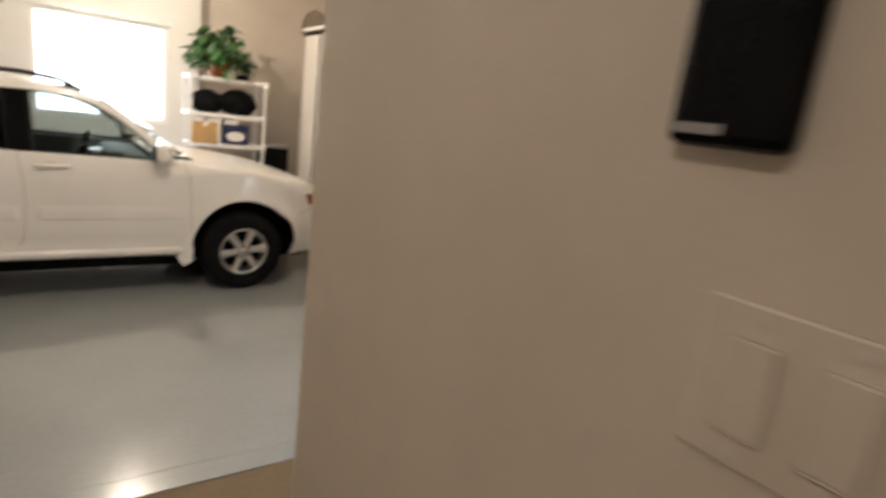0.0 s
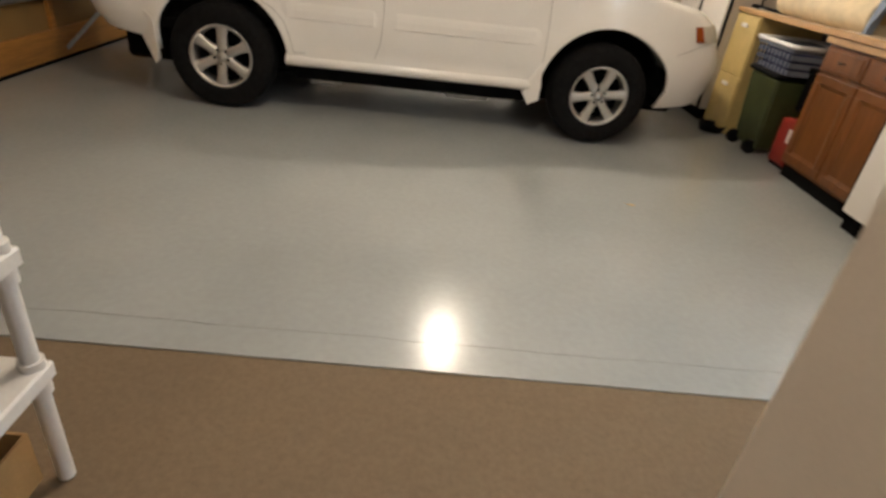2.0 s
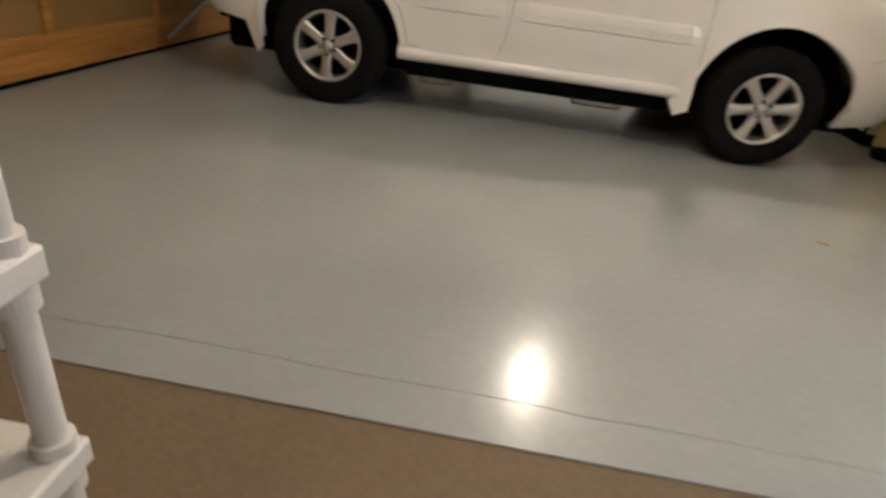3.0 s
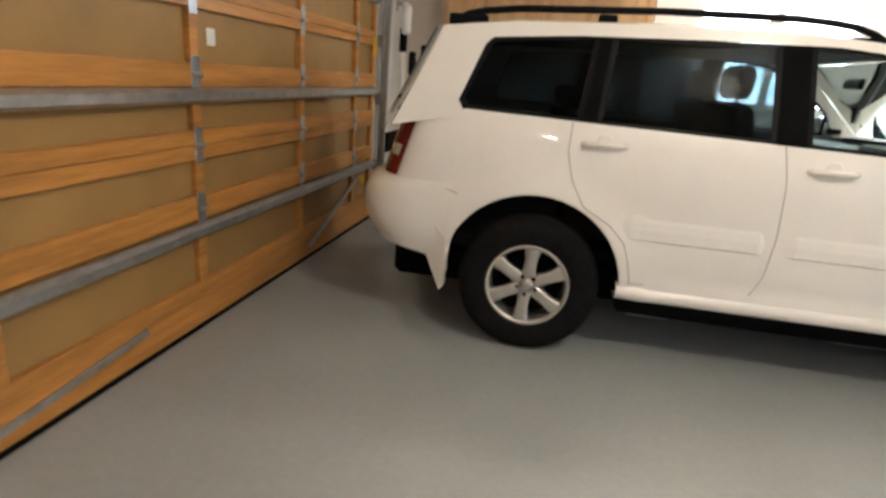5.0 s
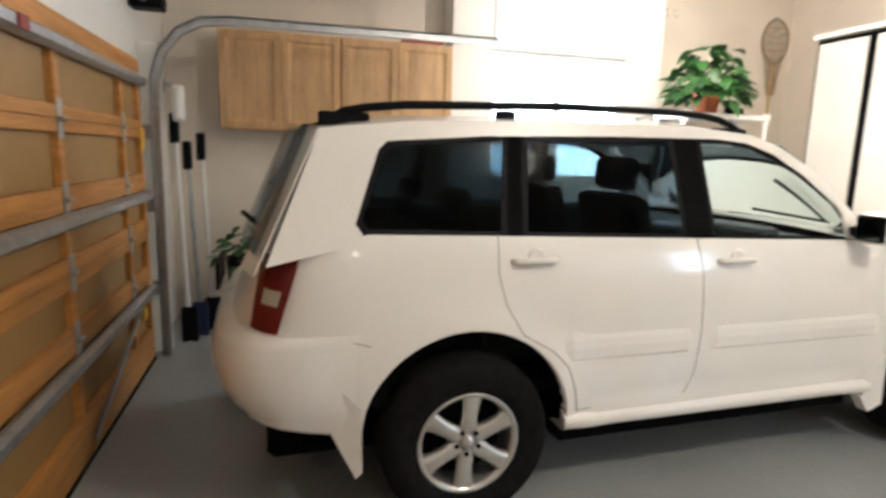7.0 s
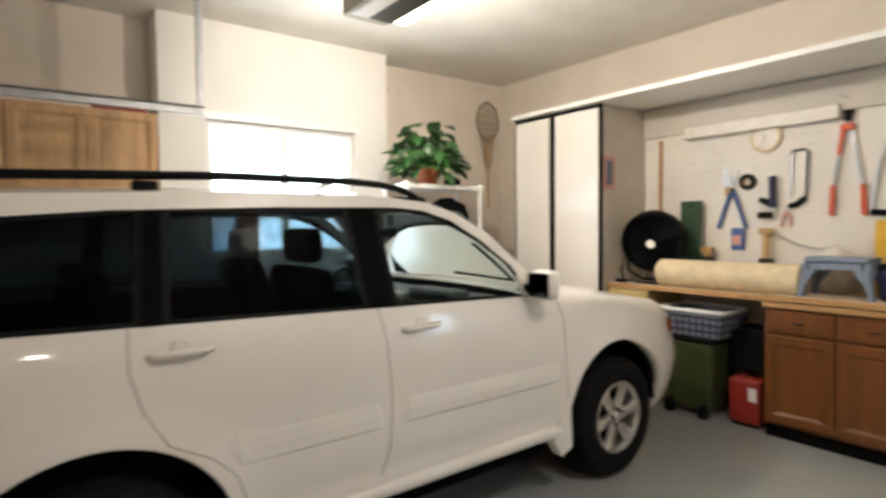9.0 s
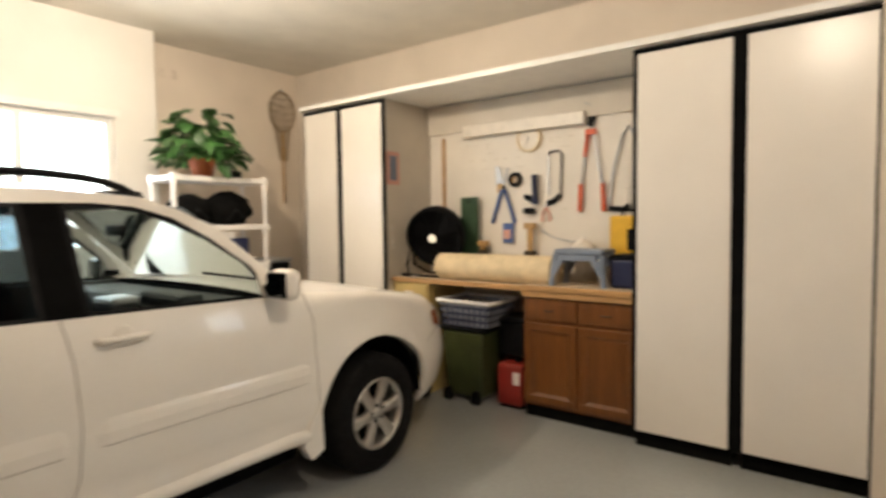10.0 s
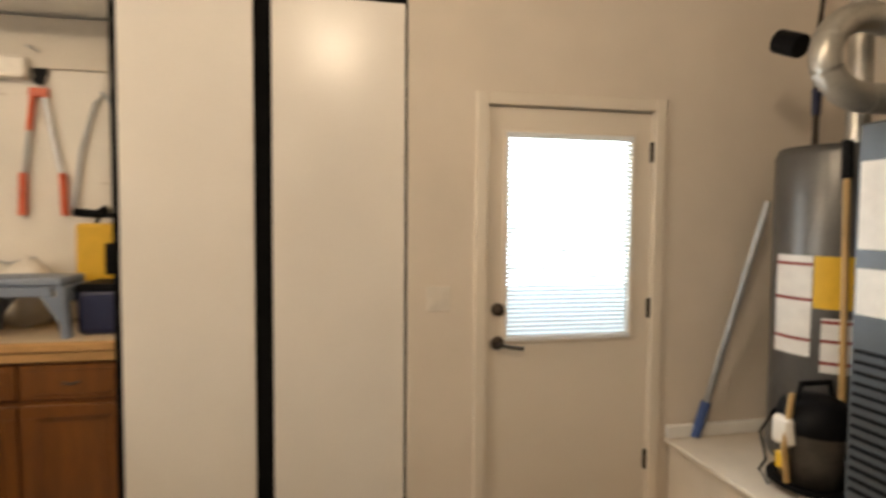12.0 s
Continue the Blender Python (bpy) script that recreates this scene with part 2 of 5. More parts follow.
def grid_mesh(rows, bm=None, close=False):
    bm = bm or bmesh.new()
    vs = [[bm.verts.new(Vector(p)) for p in r] for r in rows]
    for a, b in zip(vs, vs[1:]):
        for k in range(len(a) - 1):
            bm.faces.new((a[k], a[k + 1], b[k + 1], b[k]))
    return bm


def structure(name, bm, material, label, category):
    return tagged(obj_from(name, bm, material), label, category, kind="structure")


def wall_with_holes(axis, at0, at1, a0, a1, z0, z1, holes):
    """A wall slab between at0 and at1 on an axis, running a0..a1, with (a, a, z, z) openings."""
    bm = bmesh.new()
    cuts_a = sorted({a0, a1, *[h[0] for h in holes], *[h[1] for h in holes]})
    cuts_z = sorted({z0, z1, *[h[2] for h in holes], *[h[3] for h in holes]})
    for p, q in zip(cuts_a, cuts_a[1:]):
        for s, t in zip(cuts_z, cuts_z[1:]):
            ca, cz = (p + q) / 2, (s + t) / 2
            if any(h[0] < ca < h[1] and h[2] < cz < h[3] for h in holes):
                continue
            if axis == "x":
                bx(at0, at1, p, q, s, t, bm=bm)
            else:
                bx(p, q, at0, at1, s, t, bm=bm)
    bmesh.ops.remove_doubles(bm, verts=bm.verts, dist=1e-5)
    return bm


# ---- the room ----
CZ = 3.29
structure("floor", bx(-1.9, 5.0, -2.63, 3.6, -0.15, 0), FLOOR, "pale grey glossy painted concrete garage floor", "floor")
structure("floor_hall", bx(-1.9, 5.0, -7.2, -2.63, -0.15, -0.006), BROWN, "brown exposed-aggregate concrete floor strip", "floor")
_rng = random.Random(4)
_crk = [(-1.5 + 0.12 * i, -2.48 + _rng.uniform(-0.006, 0.006), 0.0005) for i in range(42)]
structure("trim_floor_joint", tube(_crk, 0.0013, 4), CRACK, "thin uneven dark crack line in the floor paint", "joint")
structure("ceiling", bx(-1.85, 5.0, -7.2, 3.6, CZ, CZ + 0.15), CEILING, "off-white plaster garage ceiling", "ceiling")
structure("wall_far", wall_with_holes("y", 3.35, 3.5, -1.85, 5.0, -0.15, CZ, [(1.0, 2.64, 1.2, 2.6)]), WALL, "cream painted plaster wall", "wall")
structure("wall_window", wall_with_holes("y", 3.04, 3.348, 0.75, 2.89, 0, CZ, [(1.12, 2.52, 1.28, 2.46)]), BUMPWALL, "white painted wall bay around a wide window", "wall")
structure("wall_bench", bx(4.76, 4.95, -2.3, 3.35, 0, CZ), WALL, "cream painted wall behind the workbench", "wall")
structure("wall_door", wall_with_holes("x", 3.935, 4.10, -4.75, -2.32, 0, CZ, [(-3.55, -2.66, 0.0, 2.13)]), WALL, "cream painted wall around the side door", "wall")
structure("wall_recess", bx(3.935, 4.76, -2.32, -2.298, 0, CZ), WALL, "cream wall end beside the tall cabinets", "wall")
structure("wall_heater", bx(1.945, 4.1, -4.95, -4.75, -0.15, CZ), WALL, "cream wall behind the water heater", "wall")
structure("wall_house", bx(1.825, 1.945, -7.2, -3.69, -0.15, CZ), WALL, "beige painted house wall with switches", "wall")
structure("wall_back", bx(-1.85, 1.945, -7.3, -7.2, -0.15, CZ), WALL, "plain cream wall", "wall")
structure("wall_garage_door", wall_with_holes("x", -1.85, -1.665, -7.2, 3.35, -0.15, CZ, [(-2.5, 2.2, 0, 2.0)]), BUMPWALL, "white wall around the garage door", "wall")
structure("baseboard", bx(3.92, 3.934, -4.75, -3.62, 0.0, 0.09), TRIM, "low white baseboard along the wall", "baseboard")

# window in the bay
win = tagged(new("window_1"), "wide two-pane sliding window blown out by daylight, over the car roof", "window", kind="structure")
win.location = (0, 0, 0)
for n, b in (("window_frame", bx(1.12, 2.52, 3.10, 3.16, 1.28, 1.33)), ("window_frame", bx(1.12, 2.52, 3.10, 3.16, 2.41, 2.46)),
             ("window_frame", bx(1.12, 1.17, 3.10, 3.16, 1.33, 2.41)), ("window_frame", bx(2.47, 2.52, 3.10, 3.16, 1.33, 2.41)),
             ("mullion", bx(1.79, 1.85, 3.09, 3.15, 1.33, 2.41))):
    part(n, b, TRIM, win)
part("window_head_trim", bx(1.08, 2.56, 3.025, 3.0385, 2.46, 2.52), TRIM, win)
for a, b in ((1.17, 1.79), (1.85, 2.47)):
    p = part("pane", bx(a, b, 3.128, 3.134, 1.33, 2.41), CLEAR, win)
    p.visible_shadow = False
structure("backdrop", bx(0.6, 3.0, 3.54, 3.55, 1.0, 2.8), SKYGLOW, "overbright white daylight outside the window", "daylight")

# garage door
gd = tagged(new("garage_door"), "closed wooden sectional garage door with steel struts, seen from inside", "garage door")
GX = -1.62
STILES = [-2.53, -1.42, -0.31, 0.81, 1.80, 2.22]
YL, YR = -2.60, 2.27
RAILS = [(0.024, 0.25), (0.575, 0.69), (0.87, 1.01), (1.21, 1.32), (1.555, 1.67), (1.96, 2.06)]
SECT = [0.022, 0.532, 0.94, 1.612, 2.06]
for z0, z1 in zip(SECT, SECT[1:]):
    part("panel", bx(GX - 0.045, GX - 0.03, YL, YR, z0 + 0.001, z1 - 0.001), HARDBOARD, gd)
for z0, z1 in RAILS:
    zm = (z0 + z1) / 2
    for a, b in ((z0, zm - 0.001), (zm + 0.001, z1)) if z0 in (0.87, 1.555) else ((z0, z1),):
        part("rail", bx(GX - 0.03, GX, YL, YR, a, b, 0.003), PINE, gd)
for (a, b), (c, d) in zip(RAILS, RAILS[1:]):
    for y in STILES:
        part("stile", bx(GX - 0.03, GX + 0.002, y - 0.03, y + 0.03, b + 0.001, c - 0.001, 0.003), PINE, gd)
for z in (0.527, 1.172, 1.925):
    bm = bmesh.new()
    prof = [(0, -0.035), (0.018, -0.035), (0.045, -0.018), (0.045, 0.018), (0.018, 0.035), (0, 0.035)]
    slab([(GX + 0.002 + a, YL, z + b) for a, b in prof], (0, YR - YL - 0.02, 0), bm)
    part("strut", bm, STEEL, gd, "galvanised steel stiffening strut")
for zi, z in enumerate((0.63, 0.94, 1.265, 1.612)):
    for y in STILES[1:-1]:
        h = part("hinge", bx(GX, GX + 0.006, y - 0.03, y + 0.03, z - 0.085, z + 0.085, 0.002), STEEL, gd)
        part("knuckle", cyl((GX + 0.014, y - 0.032, z), (GX + 0.014, y + 0.032, z), 0.011, seg=10), STEEL, h)
part("bottom_seal", bx(GX - 0.05, GX + 0.004, YL, YR, 0.001, 0.022), BLACKMATT, gd, "black rubber bottom seal")
part("label_sticker", bx(GX - 0.029, GX - 0.0275, -0.17, -0.10, 1.40, 1.48), PAPER, gd, "small white warning sticker")
part("brace", slab([(GX + 0.003, -1.75, 0.06), (GX + 0.003, -0.75, 0.14), (GX + 0.003, -0.75, 0.17), (GX + 0.003, -1.75, 0.09)], (0.012, 0, 0)), STEEL, gd)
part("brace", slab([(GX + 0.003, 0.9, 0.10), (GX + 0.003, 1.9, 0.47), (GX + 0.003, 1.92, 0.44), (GX + 0.003, 0.92, 0.07)], (0.012, 0, 0)), STEEL, gd)
part("pull_handle", bx(GX + 0.004, GX + 0.03, 1.92, 2.0, 0.38, 0.46, 0.01), YELLOW, gd, "yellow plastic grip")
part("tag", bx(GX + 0.003, GX + 0.012, 2.17, 2.26, 1.48, 1.62, 0.004), YELLOW, gd, "bright yellow tag")
part("tag", bx(GX + 0.048, GX + 0.056, 0.36, 0.44, 1.90, 1.95), REDPLASTIC, gd, "small red tag on the top strut")

# ---- the car ----
car = thing("car", pose(0, 0, 0, 0, 0, 1.5), "white four-door SUV with black roof rails and tinted rear windows", "car")
YC = 0.95
ARCHES = ((0.0, 0.455), (2.715, 0.455))


def belt(x):
    return 1.207 - 0.024 * (x + 0.42)


def lerp_table(x, table):
    for (a, p), (b, q) in zip(table, table[1:]):
        if x <= b:
            return p + (q - p) * max(0, min(1, (x - a) / (b - a)))
    return table[-1][1]


REAR_X = [(0.3, -0.86), (0.5, -0.93), (0.58, -0.985), (0.78, -0.985), (0.83, -0.90), (1.12, -0.80), (1.25, -0.74)]
FRONT_X = [(0.25, 3.56), (0.38, 3.69), (0.62, 3.74), (0.74, 3.69), (0.9, 3.60), (1.0, 3.48), (1.1, 3.28)]


def side_top(u):
    if u < -0.42:
        return lerp_table(u, [(-1.0, 1.13), (-0.80, 1.15), (-0.42, belt(-0.42) + 0.004)])
    if u < 2.0:
        return belt(u)
    return lerp_table(u, [(2.0, belt(2.0)), (2.25, 1.14), (2.7, 1.10), (3.1, 1.06), (3.4, 1.015), (3.6, 0.95)])


def side_bottom(u):
    z = lerp_table(u, [(-1.0, 0.50), (-0.55, 0.44), (-0.42, 0.33), (0.44, 0.36), (2.25, 0.345), (2.3, 0.28), (3.15, 0.30), (3.6, 0.34)])
    for cx, r in ARCHES:
        d = abs(u - cx)
        if d < r:
            z = max(z, 0.375 + math.sqrt(r * r - d * d) * 1.0)
    return z


def side_y(u, z):
    """How far the near flank lies in from the outermost plane."""
    y = 0.035 + 0.05 * max(0, (z - 0.8) / 0.4) ** 3.2 + 0.04 * max(0, (0.62 - z) / 0.25) ** 2
    for cx, r in ARCHES:
        d = math.hypot(u - cx, z - 0.37) - r
        y -= 0.030 * math.exp(-(d / 0.10) ** 2)
    if 0.5 < u < 2.2 and z < 0.42:
        y -= 0.03
    return y


def body_point(u, z):
    x, y = u, side_y(u, z)
    if u < -0.3:
        t = (-0.3 - u) / 0.7
        x = -0.3 + (u + 0.3) * ((lerp_table(z, REAR_X) + 0.3) / -0.7)
        y += (YC - y) * (1 - (1 - min(1, t) ** 6) ** (1 / 3.2))
    if u > 2.75:
        t = (u - 2.75) / 0.85
        x = 2.75 + (u - 2.75) * ((lerp_table(z, FRONT_X) - 2.75) / 0.85)
        y += (YC - y) * (1 - (1 - min(1, t) ** 6.5) ** (1 / 3.0))
    return x, y, z


_t = [0, 0.2, 0.4, 0.55, 0.68, 0.78, 0.86, 0.92, 0.96, 0.985, 0.997, 1]
US = sorted({*[round(-0.3 - 0.7 * t, 4) for t in _t], *[round(2.75 + 0.85 * t, 4) for t in _t],
             *[round(c + r * math.cos(math.pi * k / 24), 4) for c, r in ARCHES for k in range(25)],
             *[round(0.5 + 0.1 * k, 3) for k in range(18)], -0.46, 0.456, 2.2599, 3.1701})
VS = [0, 0.02, 0.06, 0.12, 0.2, 0.3, 0.4, 0.5, 0.6, 0.7, 0.8, 0.88, 0.94, 0.98, 1.0]


def flank(side):
    rows = []
    for u in US:
        zb, zt = side_bottom(u), side_top(u)
        row = []
        x, y, z = body_point(u, zb)
        row.append((x, y + 0.05, zb))
        for v in VS:
            zz = zb + (zt - zb) * v
            x, y, z = body_point(u, zz)
            if u > 2.0 and v > 0.9:
                y += 0.05 * ((v - 0.9) / 0.1) ** 2 * min(1, (u - 2.0) / 0.3)
            row.append((x, y, z))
        rows.append([(a, b if side > 0 else 2 * YC - b, c) for a, b, c in row])
    return rows


near, far_ = flank(1), flank(-1)
body_bm = grid_mesh(near)
grid_mesh([r[::-1] for r in far_], body_bm)


def bridge(a, b, crown, n=10):
    out = []
    for i in range(n + 1):
        s = i / n
        out.append(tuple(a[k] + (b[k] - a[k]) * s for k in range(2)) + (a[2] + crown * (1 - abs(2 * s - 1) ** 3.0),))
    return out


hood_rows = [bridge(n[-1], f[-1], 0.03 * min(1, max(0, (3.58 - u) / 0.5))) for u, n, f in zip(US, near, far_) if u > 1.99]
rear_rows = [bridge(n[-1], f[-1], 0.01) for u, n, f in zip(US, near, far_) if u < -0.70]
grid_mesh(rear_rows, body_bm)
body = part("body", body_bm, CARWHITE, car, smooth=True)
part("hood", grid_mesh(hood_rows), CARWHITE, car, smooth=True)


def gy(z):
    """Inward lean of the window plane."""
    return 0.080 + 0.33 * (z - 1.2)


def on_glass(points, side, push=0.0):
    return [(x, (gy(z) + push) if side > 0 else 2 * YC - gy(z) - push, z) for x, z in points]


def roof_edge(x):
    return lerp_table(x, [(-0.56, 1.595), (-0.2, 1.635), (0.5, 1.662), (1.1, 1.665), (1.45, 1.640), (1.62, 1.585)])


D_PILLAR = [(-0.765, 1.10), (-0.42, belt(-0.42) - 0.035), (-0.42, belt(-0.42)), (-0.445, 1.245), (-0.345, 1.52), (-0.31, 1.553), (-0.31, 1.622), (-0.56, 1.595)]
TOP_RAIL = [(-0.31, 1.553), (0.1, 1.585), (0.7, 1.605), (1.25, 1.612), (1.42, 1.598), (1.58, 1.548), (1.62, 1.585), (1.45, 1.640), (1.1, 1.665), (0.5, 1.662), (-0.2, 1.635), (-0.31, 1.622)]
A_PILLAR = [(1.58, 1.548), (1.74, 1.452), (1.92, 1.31), (2.03, 1.14), (2.15, 1.13), (1.98, 1.32), (1.80, 1.485), (1.62, 1.585)]
QUARTER = [(-0.42, belt(-0.42)), (0.16, belt(0.16)), (0.20, 1.592), (0.1, 1.585), (-0.31, 1.553), (-0.345, 1.52), (-0.445, 1.245)]
REARGLASS = [(0.225, belt(0.22)), (1.03, belt(1.03)), (1.01, 1.607), (0.7, 1.605), (0.255, 1.594)]
FRONTGLASS = [(1.155, belt(1.155)), (2.03, belt(2.03)), (1.92, 1.31), (1.74, 1.452), (1.58, 1.548), (1.42, 1.598), (1.25, 1.612), (1.13, 1.611)]
C_POST = [(0.16, belt(0.16)), (0.225, belt(0.22)), (0.255, 1.594), (0.20, 1.592)]
B_POST = [(1.03, belt(1.03)), (1.155, belt(1.155)), (1.13, 1.611), (1.01, 1.607)]
for side in (1, -1):
    d = (0, 0.022 * side, 0)
    part("pillar", slab(on_glass(D_PILLAR, side), d), CARWHITE, car)
    part("roof_side_rail", slab(on_glass(TOP_RAIL, side), d), CARWHITE, car)
    part("pillar", slab(on_glass(A_PILLAR, side), d), CARWHITE, car)
    for pts in (C_POST, B_POST):
        part("door_post", slab(on_glass(pts, side, 0.001), d), BLACKMATT, car, "black window post")
    for nm, pts, g in (("quarter_window", QUARTER, DARKTINT), ("rear_door_window", REARGLASS, DARKTINT), ("front_door_window", FRONTGLASS, TINT)):
        p = part(nm, slab(on_glass(pts, side, 0.010), (0, 0.004 * side, 0)), g, car)
        c = Vector((sum(q[0] for q in pts) / len(pts), 0, sum(q[1] for q in pts) / len(pts)))
        ring = []
        for x, z in pts:
            w = Vector((x - c.x, 0, z - c.z))
            w = w * (1 - 0.028 / max(0.05, w.length) * 1.1)
            ring.append((c.x + w.x, c.z + w.z))
        fb = bmesh.new()
        A = [fb.verts.new(Vector(q)) for q in on_glass(pts, side, 0.004)]
        B = [fb.verts.new(Vector(q)) for q in on_glass(ring, side, 0.006)]
        for i in range(len(A)):
            fb.faces.new((A[i], A[(i + 1) % len(A)], B[(i + 1) % len(A)], B[i]))
        part("window_seal", fb, BLACKTRIM, p)

# roof, windscreen, tailgate glass
roof_rows = []
for i in range(25):
    x = -0.60 + (1.62 + 0.60) * i / 24
    ze = roof_edge(max(-0.56, min(1.62, x)))
    ya = gy(ze)
    end = min(1, (x + 0.60) / 0.15, (1.66 - x) / 0.3)
    roof_rows.append(bridge((x, ya, ze), (x, 2 * YC - ya, ze), 0.045 * max(0.25, end), 12))
part("roof", grid_mesh(roof_rows), CARWHITE, car, smooth=True)
ws = []
for i in range(9):
    s = i / 8
    x, z = 1.64 + 0.50 * s, 1.60 - 0.425 * s - 0.02 * math.sin(math.pi * s) * -1
    ya = gy(z) + 0.01
    ws.append([(x + 0.16 * (1 - abs(2 * k / 10 - 1) ** 2) * (0.3 + 0.7 * s), ya + (2 * YC - 2 * ya) * k / 10, z) for k in range(11)])
part("windscreen", grid_mesh(ws), TINT, car, smooth=True)
part("windscreen_cowl", bx(2.02, 2.30, 0.22, 1.68, 1.12, 1.16, 0.01), BLACKTRIM, car, "black plastic cowl with wipers")
part("wiper", tube([(2.24, 0.32, 1.19), (2.05, 0.75, 1.235)], 0.008), BLACKTRIM, car)
tg = []
for i in range(7):
    s = i / 6
    x, z = -0.60 - 0.20 * s, 1.60 - 0.46 * s
    ya = gy(z) + 0.02
    tg.append([(x - 0.07 * (1 - abs(2 * k / 10 - 1) ** 3), ya + (2 * YC - 2 * ya) * k / 10, z) for k in range(11)])
part("tailgate_window", grid_mesh(tg), DARKTINT, car, smooth=True)
part("tailgate_wiper", tube([(-0.80, 0.35, 1.22), (-0.86, 0.62, 1.235)], 0.01), BLACKTRIM, car)
for side in (1, -1):
    s = lambda y: y if side > 0 else 2 * YC - y
    part("pillar", slab([(-0.80, s(0.062), 1.07), (-0.56, s(0.21), 1.595), (-0.60, s(0.30), 1.60), (-0.85, s(0.26), 1.07)], (-0.01, 0, -0.006)), CARWHITE, car)
    # roof rail
    pts = []
    for i in range(25):
        x = -0.55 + 2.05 * i / 24
        lift = min(1, (x + 0.55) / 0.14, (1.50 - x) / 0.24)
        pts.append((x, s(0.315), roof_edge(x) + 0.012 + 0.055 * math.sin(math.pi / 2 * max(0, lift))))
    rail = part("roof_rail", tube(pts, 0.017, 8), BLACKTRIM, car, "black roof rail", smooth=True)
    for a, b in ((-0.56, -0.36), (0.18, 0.27), (1.30, 1.50)):
        part("foot", bx(a, b, s(0.315) - 0.018, s(0.315) + 0.018, roof_edge(a) - 0.01, roof_edge(b) + 0.045, 0.008), BLACKTRIM, rail)
    # door mirror
    mir = part("door_mirror", bx(1.955, 2.065, s(-0.035) - 0.08, s(-0.035) + 0.08, 1.14, 1.295, 0.045, seg=4), CARWHITE, car, smooth=True)
    part("mirror_bezel", bx(1.948, 1.975, s(-0.035) - 0.068, s(-0.035) + 0.068, 1.155, 1.28, 0.012, seg=2), BLACKGLOSS, mir)
    part("mirror_glass", bx(1.944, 1.9475, s(-0.035) - 0.056, s(-0.035) + 0.056, 1.165, 1.27), DARKREFLECTION, mir)
    part("mirror_foot", bx(1.97, 2.06, min(s(0.03), s(0.11)), max(s(0.03), s(0.11)), 1.17, 1.215, 0.01), BLACKTRIM, mir)
    part("sail_panel", slab(on_glass([(1.955, 1.155), (2.035, 1.150), (1.975, 1.235), (1.945, 1.262)], side, -0.004), (0, 0.01 * side, 0)), CARWHITE, car)
    # handles
    for hx, hz in ((1.28, 1.075), (0.275, 1.100)):
        yy = side_y(hx, hz)
        bm = bmesh.new()
        tube([(hx - 0.10, s(yy + 0.004), hz - 0.006), (hx - 0.08, s(yy - 0.022), hz - 0.006), (hx, s(yy - 0.030), hz), (hx + 0.08, s(yy - 0.022), hz), (hx + 0.105, s(yy + 0.004), hz)], [0.012, 0.014, 0.014, 0.014, 0.012], 8, bm)
        h = part("door_handle", bm, CARWHITE, car, smooth=True)
        part("handle_cup", revolve([(0.001, -0.0), (0.03, -0.001), (0.038, 0.004)], "y", 16, None, (hx + 0.005, s(yy) - 0.002 * side, hz + 0.012)), SEAM if side < 0 else CARWHITE, h)
    # side moulding
    for a, b in ((0.41, 1.092), (1.125, 2.255)):
        n = 14
        rows = []
        for i in range(n + 1):
            x = a + (b - a) * i / n
            y = side_y(x, 0.70) + 0.014 * max(0, 1 - i, 1 - (n - i))
            rows.append([(x, s(y + 0.004), 0.790), (x, s(y - 0.004), 0.752), (x, s(y - 0.008), 0.715), (x, s(y - 0.007), 0.668), (x, s(y + 0.004), 0.654)])
        part("side_moulding", grid_mesh(rows), CARWHITE, car)
    # sill
    rows = []
    for i in range(16):
        x = 0.44 + 1.84 * i / 15
        y = side_y(x, 0.39)
        rows.append([(x, s(0.16), 0.345), (x, s(y + 0.01), 0.345), (x, s(y - 0.02), 0.365), (x, s(y - 0.02), 0.405), (x, s(y + 0.03), 0.43)])
    part("sill", grid_mesh(rows), CARWHITE, car, smooth=True)
    # panel gaps
    gaps = [[(0.12, 1.20), (0.115, 1.05), (0.15, 0.92), (0.22, 0.80), (0.36, 0.72), (0.44, 0.64), (0.475, 0.54), (0.50, 0.43)],
            [(1.07, 1.17), (1.10, 1.0), (1.115, 0.75), (1.10, 0.56), (1.06, 0.44)],
            [(2.20, 1.145), (2.25, 1.0), (2.262, 0.8), (2.26, 0.44)],
            [(0.50, 0.437), (1.3, 0.435), (2.26, 0.435)],
            [(-0.90, 0.826), (-0.7, 0.822), (-0.5, 0.815), (-0.40, 0.79)],
            [(3.17, 0.70), (3.3, 0.76), (3.42, 0.80)]]
    for g in gaps:
        pts = []
        for (xa, za), (xb, zb) in zip(g, g[1:]):
            for k in range(6):
                x, z = xa + (xb - xa) * k / 6, za + (zb - za) * k / 6
                px, py, pz = body_point(x, z)
                pts.append((px, s(py), pz))
        px, py, pz = body_point(*g[-1])
        pts.append((px, s(py), pz))
        part("panel_gap", tube(pts, 0.0024, 5), SEAM, car)
    # lamps
    tl = []
    for i in range(9):
        u = -0.80 - 0.16 * i / 8
        row = []
        for k in range(6):
            u = -0.80 - (0.115 + 0.045 * k / 5) * i / 8
            z = 0.845 + 0.275 * k / 5
            x, y, zz = body_point(u + 0.02 * k / 5 * (1 - i / 8), z)
            row.append((x - 0.006, s(y - 0.006), z))
        tl.append(row)
    lampt = part("tail_lamp", grid_mesh(tl), RED, car, "red tail lamp with a clear middle band", smooth=True)
    tl = [[(x - 0.003, y - 0.003 * side, z) for x, y, z in [(r[2][0], r[2][1], 0.945), (r[3][0], r[3][1], 1.0)]] for r in tl[2:7]]
    part("reversing_lens", grid_mesh(tl), CLEARLENS, lampt)
    hl = []
